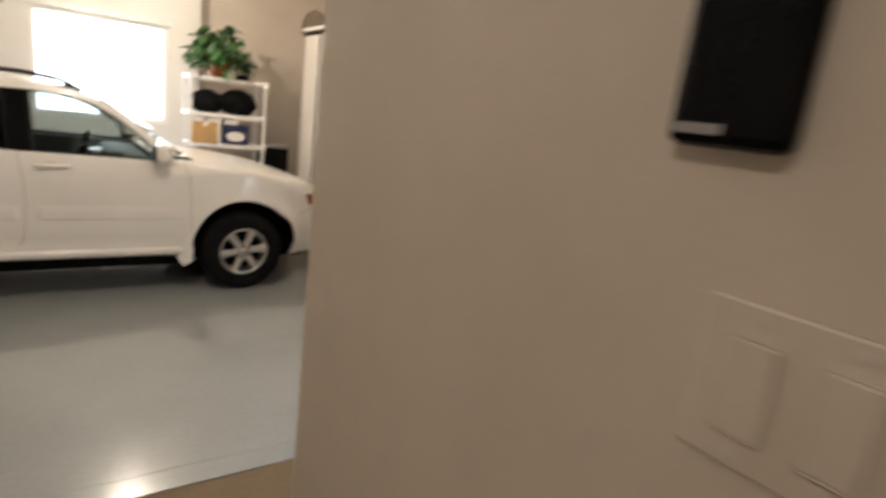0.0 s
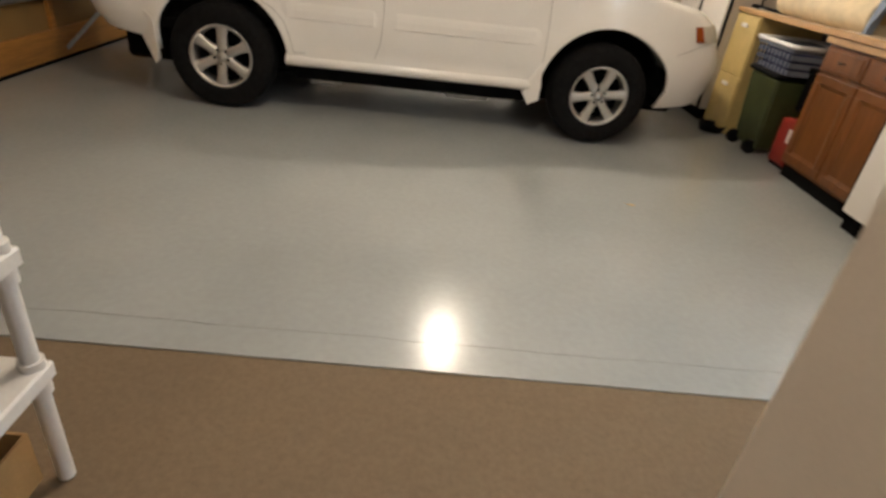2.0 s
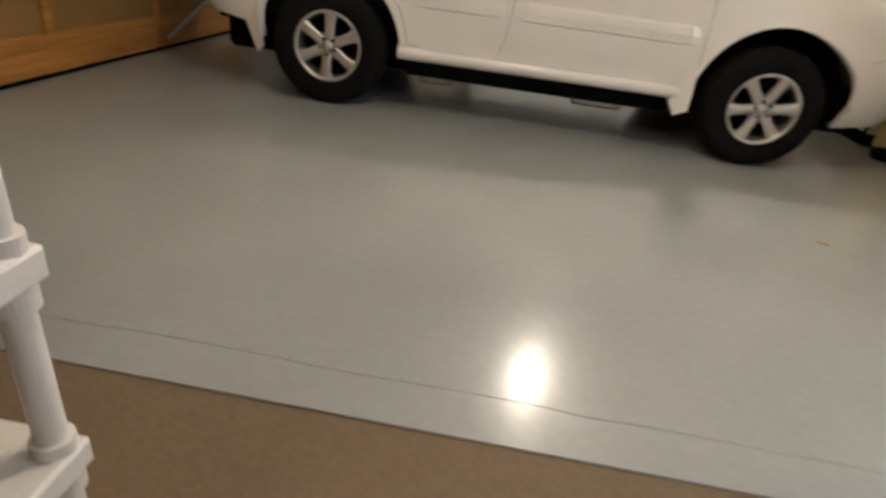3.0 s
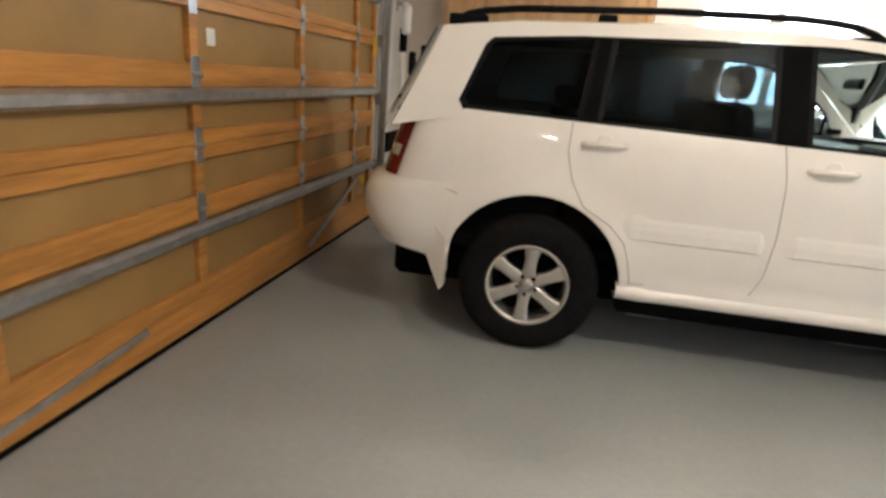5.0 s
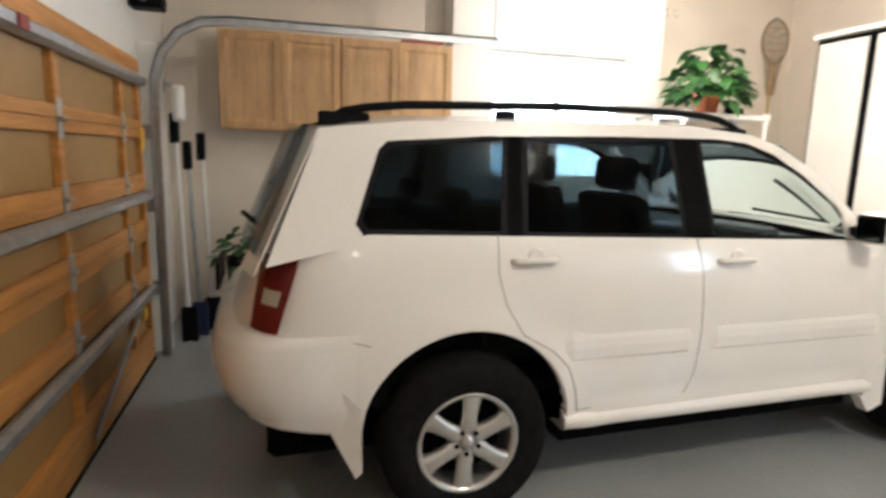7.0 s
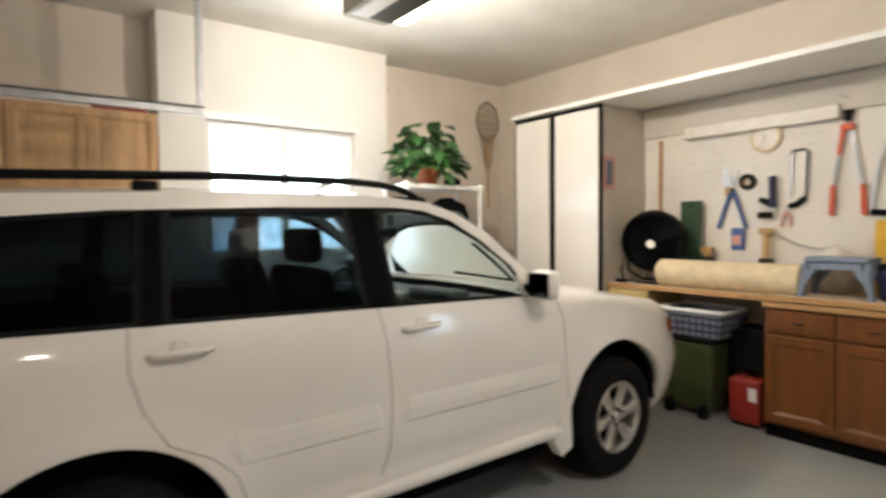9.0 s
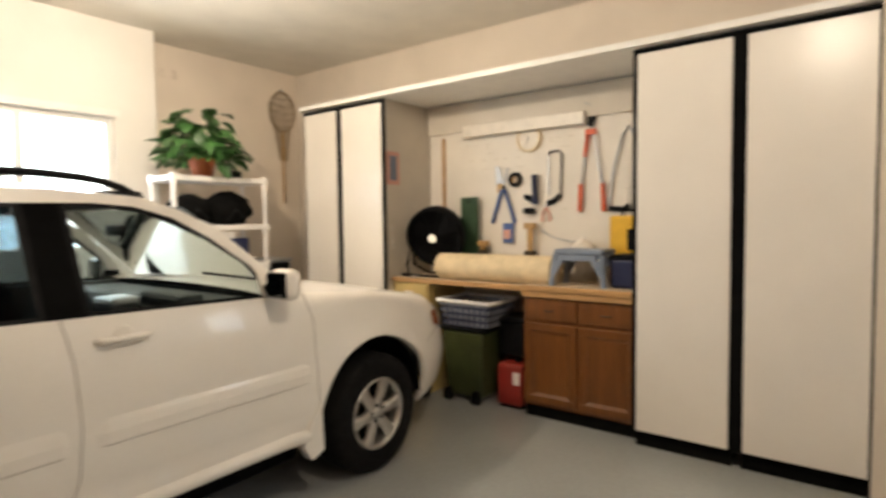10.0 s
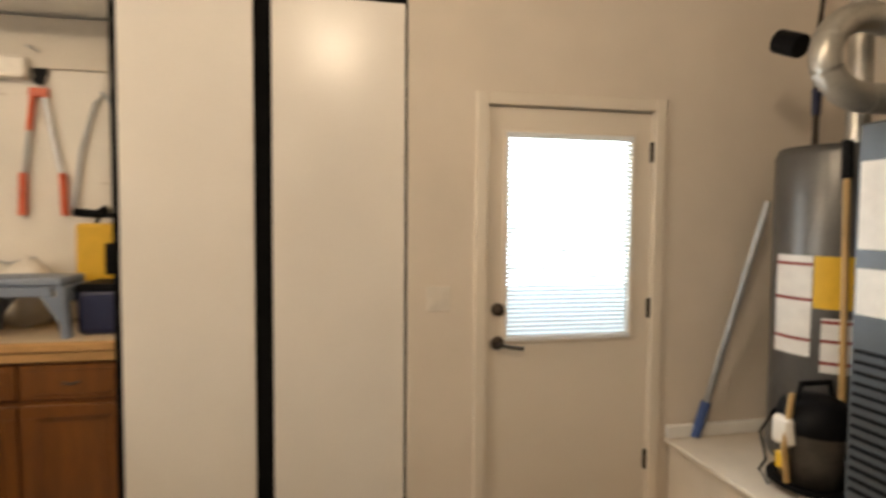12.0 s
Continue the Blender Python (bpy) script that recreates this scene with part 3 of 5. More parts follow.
    for i in range(9):
        u = 3.29 + 0.24 * i / 8
        row = []
        for k in range(5):
            z = 0.80 + (0.10 + 0.02 * i / 8) * k / 4
            x, y, zz = body_point(u, z)
            row.append((x + 0.006, s(y - 0.006), z))
        hl.append(row)
    head = part("headlamp", grid_mesh(hl), CLEARLENS, car, "clear headlamp with an amber corner lens", smooth=True)
    part("amber_lens", grid_mesh([[(x + 0.003, y - 0.004 * side, z) for x, y, z in r] for r in hl[:3]]), AMBER, head)
    # rear bumper corner with a ledge under the lamp
    rows = []
    for i in range(23):
        u = -0.45 - 0.55 * (i / 22) ** 0.6
        row = []
        for z, off in ((0.838, -0.004), (0.828, 0.016), (0.80, 0.024), (0.72, 0.024), (0.62, 0.020), (0.54, 0.010), (0.50, -0.004)):
            px, py, pz = body_point(u, z)
            k = min(1, i / 3)
            row.append((px - off * k * min(1, (-0.45 - u) / 0.3), s(py - off * 0.8 * k), z))
        rows.append(row)
    part("bumper_corner", grid_mesh(rows), CARWHITE, car, smooth=True)
    # flaps behind the wheels
    part("mud_flap", slab([(-0.50, s(0.02), 0.62), (-0.435, s(0.0), 0.56), (-0.43, s(0.0), 0.30), (-0.455, s(0.01), 0.27), (-0.54, s(0.05), 0.44)], (0, 0.05 * side, 0)), CARWHITE, car)
    part("mud_flap", slab([(2.19, s(0.03), 0.44), (2.262, s(0.0), 0.56), (2.275, s(0.0), 0.29), (2.20, s(0.01), 0.25), (2.15, s(0.02), 0.33)], (0, 0.06 * side, 0)), CARWHITE, car)
    for cx, r in ARCHES:
        pts = [(r * 1.0, 0.046), (r * 1.0, 0.42), (0.10, 0.43)]
        bm = revolve(pts, "y", 40)
        bmesh.ops.delete(bm, geom=[v for v in bm.verts if v.co.z < -0.06], context="VERTS")
        for v in bm.verts:
            v.co = Vector((v.co.x + cx, s(v.co.y), v.co.z + 0.375))
        part("wheel_arch_liner", bm, BLACKMATT, car)
# underbody boxes hang low to block light and blacken the shade below the sill
part("underbody", bx(-0.78, 3.42, 0.30, 1.60, 0.225, 0.50, 0.03), BLACKMATT, car, "black underbody, brought low to deepen the shade under the car")
part("underbody", bx(0.47, 2.20, 0.13, 1.77, 0.235, 0.44, 0.02), BLACKMATT, car)
part("exhaust_box", bx(0.55, 0.80, 0.3, 0.5, 0.16, 0.224, 0.02), STEEL, car)
part("exhaust_box", bx(1.6, 1.95, 0.3, 0.5, 0.165, 0.224, 0.02), STEEL, car)
part("cabin_floor", bx(-0.72, 2.1, 0.12, 1.78, 0.5, 0.56), BLACKMATT, car)
part("cargo_block", bx(-0.72, 0.1, 0.16, 1.74, 0.56, 1.14), BLACKMATT, car, "dark cargo area lining")
part("door_card", bx(0.1, 2.1, 0.12, 0.15, 0.87, 1.15), INTERIOR, car)
part("door_card", bx(0.1, 2.1, 1.75, 1.78, 0.87, 1.15), INTERIOR, car)
part("headliner", bx(-0.52, 1.56, 0.34, 1.56, 1.60, 1.615), INTERIOR, car)
part("dashboard", bx(1.72, 2.16, 0.14, 1.76, 0.75, 1.13, 0.05, seg=2), INTERIOR, car, "grey dashboard")
part("instrument_hood", bx(1.66, 1.80, 0.30, 0.72, 1.10, 1.18, 0.03, seg=2), INTERIOR, car)
part("centre_stack", bx(1.58, 1.76, 0.84, 1.08, 0.80, 1.13, 0.03, seg=2), STEEL, car, "silver-grey centre console")
for yw in (1.37,):
    ring = [(1.56 + 0.055 * math.sin(a), yw + 0.18 * math.cos(a), 1.07 + 0.175 * math.sin(a)) for a in [2 * math.pi * k / 24 for k in range(24)]]
    sw = part("steering_wheel", tube(ring, 0.014, 8, closed=True), BLACKTRIM, car)
    part("steering_hub", bx(1.54, 1.62, yw - 0.07, yw + 0.07, 1.02, 1.12, 0.02), BLACKTRIM, sw)
    part("spoke", tube([(1.57, yw - 0.17, 1.09), (1.58, yw + 0.17, 1.09)], 0.012, 6), BLACKTRIM, sw)
part("inner_mirror", bx(1.66, 1.69, 0.86, 1.06, 1.46, 1.52, 0.01), BLACKTRIM, car)


def car_seat(x, y, w, z1):
    st = part("seat_cushion", bx(x - 0.05, x + 0.45, y - w / 2, y + w / 2, 0.56, 0.80, 0.05, seg=2), SEAT, car)
    bm = bx(-0.07, 0.07, -w / 2, w / 2, 0, z1 - 0.78, 0.05, seg=2)
    for v in bm.verts:
        v.co = Vector((x - 0.02 + v.co.x - 0.22 * v.co.z, y + v.co.y, 0.78 + v.co.z))
    part("seat_back", bm, SEAT, car)


for y in (0.53, 1.37):
    car_seat(1.05, y, 0.5, 1.34)
    part("headrest", bx(0.88, 0.99, y - 0.14, y + 0.14, 1.355, 1.52, 0.045, seg=3), SEAT, car, smooth=True)
    part("headrest_post", cyl((0.94, y - 0.05, 1.30), (0.94, y - 0.05, 1.37), 0.007), CHROME, car)
car_seat(0.18, 0.95, 1.3, 1.22)
for y in (0.5, 1.4):
    part("headrest", bx(0.02, 0.12, y - 0.12, y + 0.12, 1.235, 1.36, 0.04, seg=2), SEAT, car, smooth=True)
part("aerial", tube([(0.95, 0.42, 1.70), (1.05, 0.42, 1.735)], 0.012, 6), CARWHITE, car, "stub roof aerial")
part("tow_hook", bx(-0.86, -0.74, 0.36, 0.46, 0.40, 0.47, 0.01), BLACKMATT, car)
part("number_plate_recess", bx(-0.995, -0.98, 0.75, 1.15, 0.86, 0.98), BLACKTRIM, car)
part("reflector", revolve([(0.001, -0.004), (0.035, -0.004), (0.045, 0.01)], "y", 16, None, (-0.80, 0.10, 0.62)), CLEARLENS, car)


def build_wheel(side):
    """Wheel at the origin with its outer face towards -y."""
    tyre_p = [(0.205, 0.0), (0.235, -0.012), (0.29, -0.018), (0.335, -0.008), (0.352, 0.012), (0.360, 0.045), (0.361, 0.11), (0.360, 0.175), (0.352, 0.205), (0.33, 0.222), (0.25, 0.225), (0.205, 0.215)]
    w = part("wheel", revolve([(0.208, 0.004), (0.216, -0.008), (0.212, -0.013), (0.198, -0.008), (0.190, 0.012), (0.186, 0.06), (0.186, 0.20)], "y", 48), ALLOY, car, "six-spoke alloy wheel", smooth=True)
    part("tyre", revolve(tyre_p, "y", 56), RUBBER, w, "black rubber tyre", smooth=True)
    part("brake_disc", revolve([(0.001, 0.085), (0.14, 0.085), (0.145, 0.10), (0.19, 0.11)], "y", 32), BLACKMATT, w)
    for k in range(6):
        a = math.pi / 2 + k * math.pi / 3
        bm = bmesh.new()
        rows = []
        for r, hw, y0 in ((0.035, 0.036, 0.006), (0.07, 0.034, 0.0), (0.11, 0.031, -0.004), (0.155, 0.034, -0.006), (0.196, 0.046, -0.004)):
            rows.append([(r, -hw, y0 + 0.035), (r, -hw, y0 + 0.010), (r, -hw * 0.55, y0 - 0.002), (r, 0, y0 + 0.001), (r, hw * 0.55, y0 - 0.002), (r, hw, y0 + 0.010), (r, hw, y0 + 0.035)])
        for row in rows:
            for i, (r, t, y) in enumerate(row):
                row[i] = (r * math.cos(a) - t * math.sin(a), y, r * math.sin(a) + t * math.cos(a))
        grid_mesh(rows, bm)
        part("spoke", bm, ALLOY, w, smooth=True)
    part("hub_cap", revolve([(0.001, -0.010), (0.024, -0.008), (0.032, 0.0), (0.034, 0.012), (0.062, 0.014), (0.066, 0.03)], "y", 24), ALLOY, w, smooth=True)
    for k in range(5):
        a = math.pi / 2 + 2 * math.pi * k / 5 + 0.6
        part("lug_nut", cyl((0.050 * math.cos(a), -0.004, 0.050 * math.sin(a)), (0.050 * math.cos(a), 0.02, 0.050 * math.sin(a)), 0.010, seg=6), BLACKTRIM, w)
    return w


_w = build_wheel(1)
_w.matrix_basis = pose(0, 0.012, 0.361, 0, 4, 0)
for m in (pose(2.715, 0.012, 0.361, 0, 22, 0), pose(0, 2 * YC - 0.012, 0.361, 0, 10, 180), pose(2.715, 2 * YC - 0.012, 0.361, 0, 33, 180)):
    c = copy_thing(_w, m)
    c.parent = car

# ---- garage door track and far-wall things ----
track = thing("garage_door_track", pose(0, 0, 0), "galvanised steel garage door track curving to a level run", "door track")
TY = 2.33
curve = [(GX + 0.07, TY, 0.0), (GX + 0.07, TY, 1.7), (GX + 0.08, TY, 1.95), (GX + 0.13, TY, 2.13), (GX + 0.24, TY, 2.27), (GX + 0.38, TY, 2.345), (GX + 0.55, TY, 2.365), (0.93, TY, 2.375)]
bm = bmesh.new()
rows = []
for i, p in enumerate(curve):
    a, b = Vector(curve[max(0, i - 1)]), Vector(curve[min(len(curve) - 1, i + 1)])
    d = (b - a).normalized()
    nrm = Vector((d.z, 0, -d.x))
    c = Vector(p)
    rows.append([c - nrm * 0.03 + Vector((0, -0.02, 0)), c - nrm * 0.03 + Vector((0, 0.02, 0)), c + nrm * 0.03 + Vector((0, 0.02, 0)), c + nrm * 0.03 + Vector((0, -0.02, 0)), c + nrm * 0.024 + Vector((0, -0.02, 0)), c + nrm * 0.024 + Vector((0, 0.016, 0)), c - nrm * 0.024 + Vector((0, 0.016, 0)), c - nrm * 0.024 + Vector((0, -0.02, 0))])
grid_mesh(rows, bm)
part("rail", bm, STEEL, track)
part("hanger", bx(0.885, 0.925, TY - 0.004, TY + 0.03, 2.40, CZ), STEEL, track)
part("hanger_brace", slab([(0.89, TY, 3.2), (0.92, TY, 3.2), (0.62, TY + 0.5, 3.28), (0.60, TY + 0.5, 3.28)], (0, 0.02, 0.004)), STEEL, track)
for z in (0.5, 1.1, 1.6):
    part("bracket", bx(GX - 0.02, GX + 0.06, TY + 0.02, TY + 0.05, z - 0.05, z + 0.05), STEEL, track)
part("spring_bracket", bx(GX - 0.05, GX + 0.16, TY - 0.06, TY + 0.10, 2.40, 2.52, 0.01), BLACKTRIM, track)
part("spring", cyl((GX + 0.05, -2.6, 2.46), (GX + 0.05, TY, 2.46), 0.028, seg=12), STEEL, track, "long steel torsion spring over the door")
structure("trim_door_jamb", bx(-1.66, -1.54, 2.42, 2.50, 0, 2.2), TRIM, "white door jamb board", "trim")

# tools hung beside the track
for x, y, z0, z1, m, lab in ((-1.44, 2.62, 0.03, 1.75, WHITEPLASTIC, "white plastic handle leaning in the corner"), (-1.38, 2.76, 0.03, 1.55, STEEL, "grey metal garden tool leaning in the corner"), (-1.30, 2.9, 0.03, 1.62, WHITEPLASTIC, "white pole leaning in the corner")):
    t = thing("garden_tool", pose(x, y, 0.0), lab, "garden tool", "tools in the corner")
    part("pole", cyl((0, 0, 0.0), (-0.05, 0.05, z1), 0.017, seg=10), m, t)
    part("head", bx(-0.06, 0.06, -0.02, 0.02, 0.0, 0.28, 0.01), NAVY if m is STEEL else BLACKTRIM, t)
    part("grip", bx(-0.085, -0.02, 0.02, 0.08, z1 - 0.22, z1, 0.012), BLACKTRIM, t)
t = thing("garden_gloves", pose(-1.43, 2.52, 1.68), "pale grey work gloves hanging on a hook", "gloves")
part("glove", bx(-0.04, 0.04, -0.05, 0.05, 0, 0.26, 0.03, seg=2), WHITEPLASTIC, t)
part("hook", bx(-0.09, -0.04, -0.01, 0.01, 0.24, 0.27), STEEL, t)
part("bracket", bx(-0.092, -0.088, -0.03, 0.03, 0.2, 0.3), STEEL, t)
t = thing("potted_fern", pose(-1.02, 2.9, 0.0), "small dark green plant in a dark pot behind the car", "plant")
part("pot", revolve([(0.001, 0.0), (0.13, 0.0), (0.17, 0.62), (0.155, 0.62), (0.14, 0.5), (0.001, 0.5)], "z", 20), BLACKTRIM, t)


def leaf_cluster(rng, n, spread, height, size, droop):
    bm = bmesh.new()
    for _ in range(n):
        a = rng.uniform(0, 2 * math.pi)
        r = spread * math.sqrt(rng.random())
        z = height * (0.15 + 0.85 * rng.random()) * (1 - 0.55 * (r / spread) ** 2) - droop * (r / spread) ** 3
        c = Vector((r * math.cos(a), r * math.sin(a), z))
        ln, wd = size * rng.uniform(0.7, 1.25), size * rng.uniform(0.26, 0.4)
        out = Vector((math.cos(a + rng.uniform(-0.8, 0.8)), math.sin(a + rng.uniform(-0.8, 0.8)), rng.uniform(-0.75, 0.35))).normalized()
        sd = out.cross(Vector((rng.uniform(-0.4, 0.4), rng.uniform(-0.4, 0.4), 1))).normalized()
        up = sd.cross(out)
        rows = []
        for s, w in ((0, 0.05), (0.25, 0.85), (0.5, 1.0), (0.78, 0.6), (1.0, 0.03)):
            p = c + out * ln * s - up * ln * 0.25 * s * s
            rows.append([p - sd * wd * w + up * wd * w * 0.35, p, p + sd * wd * w + up * wd * w * 0.35])
        grid_mesh(rows, bm)
    return bm


_rng = random.Random(11)
cl = leaf_cluster(_rng, 60, 0.22, 0.3, 0.12, 0.1)
bmesh.ops.translate(cl, verts=cl.verts, vec=(0, 0, 0.6))
part("leaves", cl, LEAF, t, "dark green leaves", smooth=True)


def panel_door(name, y0, y1, z0, z1, x, material, parent, axis="x", handle=None):
    """A framed cabinet door whose front faces -x (or -y); a child of its cabinet."""
    def b(a0, a1, c0, c1, d0, d1, bev=0.0):
        return bx(d0, d1, a0, a1, c0, c1, bev) if axis == "x" else bx(a0, a1, d0, d1, c0, c1, bev)
    fr = 0.055
    bm = b(y0, y1, z0, z0 + fr, x - 0.02, x, 0.003)
    for q in ((y0, y1, z1 - fr, z1), (y0, y0 + fr, z0 + fr, z1 - fr), (y1 - fr, y1, z0 + fr, z1 - fr)):
        r = b(q[0], q[1], q[2], q[3], x - 0.02, x, 0.003)
        me = bpy.data.meshes.new("tmp")
        r.to_mesh(me)
        bm.from_mesh(me)
        r.free()
        bpy.data.meshes.remove(me)
    d = part(name, bm, material, parent)
    part("door_panel", b(y0 + fr, y1 - fr, z0 + fr, z1 - fr, x - 0.007, x - 0.002, 0.0), material, d)
    # sloped moulding round the sunk panel
    ow, iw = 0.001, 0.022
    out = [(y0 + fr - ow, z0 + fr - ow), (y1 - fr + ow, z0 + fr - ow), (y1 - fr + ow, z1 - fr + ow), (y0 + fr - ow, z1 - fr + ow)]
    inn = [(y0 + fr + iw, z0 + fr + iw), (y1 - fr - iw, z0 + fr + iw), (y1 - fr - iw, z1 - fr - iw), (y0 + fr + iw, z1 - fr - iw)]
    place = (lambda p, q: (q, p[0], p[1])) if axis == "x" else (lambda p, q: (p[0], q, p[1]))
    part("panel_moulding", grid_mesh([[place(p, x - 0.0195) for p in out + out[:1]], [place(p, x - 0.0075) for p in inn + inn[:1]]]), material, d)
    return d


# maple wall cabinets, two units
for x0, x1 in ((-1.20, -0.24), (-0.235, 0.735)):
    t = thing("wall_cabinet", pose(x0, 3.35, 1.66), "light maple wall cabinet with framed doors over the car", "cabinet", "maple wall cabinets")
    w = x1 - x0
    part("body", bx(0, w, -0.36, 0, 0, 0.78), MAPLE, t)
    for a, b in ((0.004, w / 2 - 0.003), (w / 2 + 0.003, w - 0.004)):
        panel_door("door", a, b, 0.01, 0.77, -0.361, MAPLE, t, "y")
t = thing("storage_strip", pose(0.30, 3.12, 2.44), "long red plastic strip lying on the wall cabinets", "strip")
part("strip", bx(0, 0.36, -0.03, 0.03, 0, 0.055, 0.006), REDPLASTIC, t)
part("end_cap", bx(0.36, 0.38, -0.032, 0.032, 0, 0.058, 0.004), REDPLASTIC, t)

# white plastic shelf with a plant, between car and far wall


def plastic_shelf(m, w, d, levels, height, label, group):
    t = thing("plastic_shelf", m, label, "shelf", group)
    for x in (0.03, w - 0.03):
        for y in (0.03, d - 0.03):
            part("post", cyl((x, y, 0), (x, y, height), 0.0195, seg=24), WHITEPLASTIC, t)
    for z in levels:
        bd = bx(0, w, 0, d, z - 0.045, z, 0.006)
        s = part("shelf_board", bd, WHITEPLASTIC, t)
        for x in (0.03, w - 0.03):
            for y in (0.03, d - 0.03):
                part("collar", cyl((x, y, z - 0.075), (x, y, z + 0.02), 0.027, seg=24), WHITEPLASTIC, s)
        for k in range(5):
            xx = w * (k + 0.5) / 5
            part("rib", bx(xx - 0.012, xx + 0.012, 0.05, d - 0.05, z + 0.001, z + 0.006), WHITEPLASTIC, s)
    return t


plastic_shelf(pose(2.62, 2.28, 0), 0.93, 0.42, (0.42, 0.80, 1.14, 1.50, 1.925), 1.90, "white plastic shelf unit crowded with boxes and bags", "")
t = thing("potted_plant", pose(2.99, 2.46, 1.926), "leafy green trailing houseplant in a terracotta pot on the shelf", "plant")
part("pot", revolve([(0.001, 0), (0.085, 0), (0.115, 0.155), (0.125, 0.155), (0.125, 0.19), (0.108, 0.19), (0.10, 0.15), (0.001, 0.15)], "z", 24), TERRACOTTA, t, smooth=False)
_rng = random.Random(5)
cl = leaf_cluster(_rng, 190, 0.30, 0.52, 0.155, 0.10)
bmesh.ops.translate(cl, verts=cl.verts, vec=(0, 0, 0.14))
part("leaves", cl, LEAF, t, "glossy mid-green leaves", smooth=True)
bm = bmesh.new()
for k in range(16):
    a = k * 2.4
    tube([(0, 0, 0.14), (0.08 * math.cos(a), 0.08 * math.sin(a), 0.32), (0.2 * math.cos(a), 0.2 * math.sin(a), 0.40)], 0.004, 5, bm)
part("stems", bm, LEAF, t)
t = thing("camera_case", pose(3.26, 2.42, 1.926), "small black case on top of the shelf", "case")
part("case", bx(-0.07, 0.07, -0.05, 0.05, 0, 0.07, 0.015, seg=2), BLACKTRIM, t)
part("strap", tube([(-0.06, 0, 0.07), (0, 0, 0.1), (0.06, 0, 0.07)], 0.006, 6), BLACKTRIM, t)


def lumpy(rng, sx, sy, sz, n=3):
    bm = bmesh.new()
    bmesh.ops.create_icosphere(bm, subdivisions=n, radius=1)
    for v in bm.verts:
        k = 1 + 0.16 * noise.noise(v.co * 2.3 + Vector((rng.random() * 0, sx * 9, sz * 5)))
        z = max(-0.82, v.co.z * k)
        v.co = Vector((v.co.x * k * sx, v.co.y * k * sy, (z + 0.82) * sz))
    return bm


_rng = random.Random(8)
for x, sx, sz in ((2.86, 0.20, 0.15), (3.22, 0.23, 0.17)):
    t = thing("black_bag", pose(x, 2.46, 1.501), "soft black fabric bag stuffed on the shelf", "bag", "bags on the shelf")
    part("bag", lumpy(_rng, sx, 0.17, sz), BLACKMATT, t, smooth=True)
    part("bag_strap", tube([(-0.1, -0.16, 0.03), (-0.02, -0.185, 0.14), (0.08, -0.17, 0.05)], 0.008, 6), BLACKTRIM, t)
for k, (x, w) in enumerate(((2.68, 0.12), (2.84, 0.16), (3.05, 0.15))):
    t = thing("paper_stack", pose(x, 2.40, 1.141), "stack of pale paper folders on the shelf", "papers", "papers on the shelf")
    part("sheets", bx(0, w, -0.1, 0.1, 0.26, 0.30, 0.004), PAPER, t)
    part("box", bx(0, w, -0.1, 0.1, 0, 0.259, 0.004), PAPER, t)
t = thing("cardboard_box", pose(2.80, 2.40, 1.141), "brown cardboard box on the shelf", "box")
part("box", bx(-0.13, 0.15, -0.13, 0.13, 0, 0.25, 0.004), CARDBOARD, t)
part("tape", bx(-0.01, 0.04, -0.1315, 0.1315, 0.2, 0.2515), PAPER, t)
t = thing("printed_box", pose(3.17, 2.40, 1.141), "dark blue box with a white oval print", "box")
part("box", bx(-0.15, 0.15, -0.12, 0.12, 0, 0.24, 0.004), NAVY, t)
part("print", slab([(0.11 * math.cos(a), -0.1225, 0.1 + 0.06 * math.sin(a)) for a in [2 * math.pi * k / 16 for k in range(16)]], (0, 0.002, 0)), PAPER, t)
t = thing("storage_bin", pose(3.62, 2.62, 0.0), "dark stacked clutter behind the car bonnet", "bin")
part("bin", bx(-0.04, 0.30, -0.16, 0.16, 0, 1.12, 0.02), BLACKTRIM, t)
part("lid", bx(-0.055, 0.315, -0.175, 0.175, 1.12, 1.16, 0.01), STEEL, t)
# landing net on the far wall
t = thing("landing_net", pose(4.50, 3.34, 0.20), "tan landing net hanging on the wall beside the cabinet", "net")
ring = [(0.17 * math.cos(a), -0.03, 2.62 + 0.23 * math.sin(a)) for a in [2 * math.pi * k / 28 for k in range(28)]]
part("hoop", tube(ring, 0.011, 6, closed=True), NETCORD, t)
part("handle", cyl((0.0, -0.03, 2.39), (0.0, -0.03, 1.55), 0.013, seg=10), BROOMWOOD, t)
bm = bmesh.new()
for k in range(-6, 7):
    x = 0.026 * k
    h = 0.23 * math.sqrt(max(0, 1 - (x / 0.17) ** 2))
    tube([(x, -0.03, 2.62 + h), (x * 0.8, -0.02, 2.5), (x * 0.3 + 0.02, -0.015, 2.05)], 0.003, 4, bm)
for k in range(9):
    z = 2.78 - 0.08 * k
    w = 0.17 * max(0.15, 1 - abs(z - 2.62) / 0.75)
    tube([(-w, -0.028, z), (0, -0.012, z - 0.02), (w, -0.028, z)], 0.003, 4, bm)
part("mesh", bm, NETCORD, t)
part("hook", bx(-0.01, 0.01, -0.04, 0.012, 2.84, 2.88), STEEL, t)
for x in (3.10, 3.22):
    t = thing("wall_hook", pose(x, 3.35, 3.02), "small pale hook high on the wall", "hook", "hooks high on the wall")
    part("plate", bx(-0.018, 0.018, -0.008, 0, -0.05, 0.05, 0.003), WALL, t)
    part("prong", tube([(0, -0.005, 0.02), (0, -0.05, 0.01), (0, -0.055, -0.04), (0, -0.03, -0.06)], 0.006, 6), WALL, t)

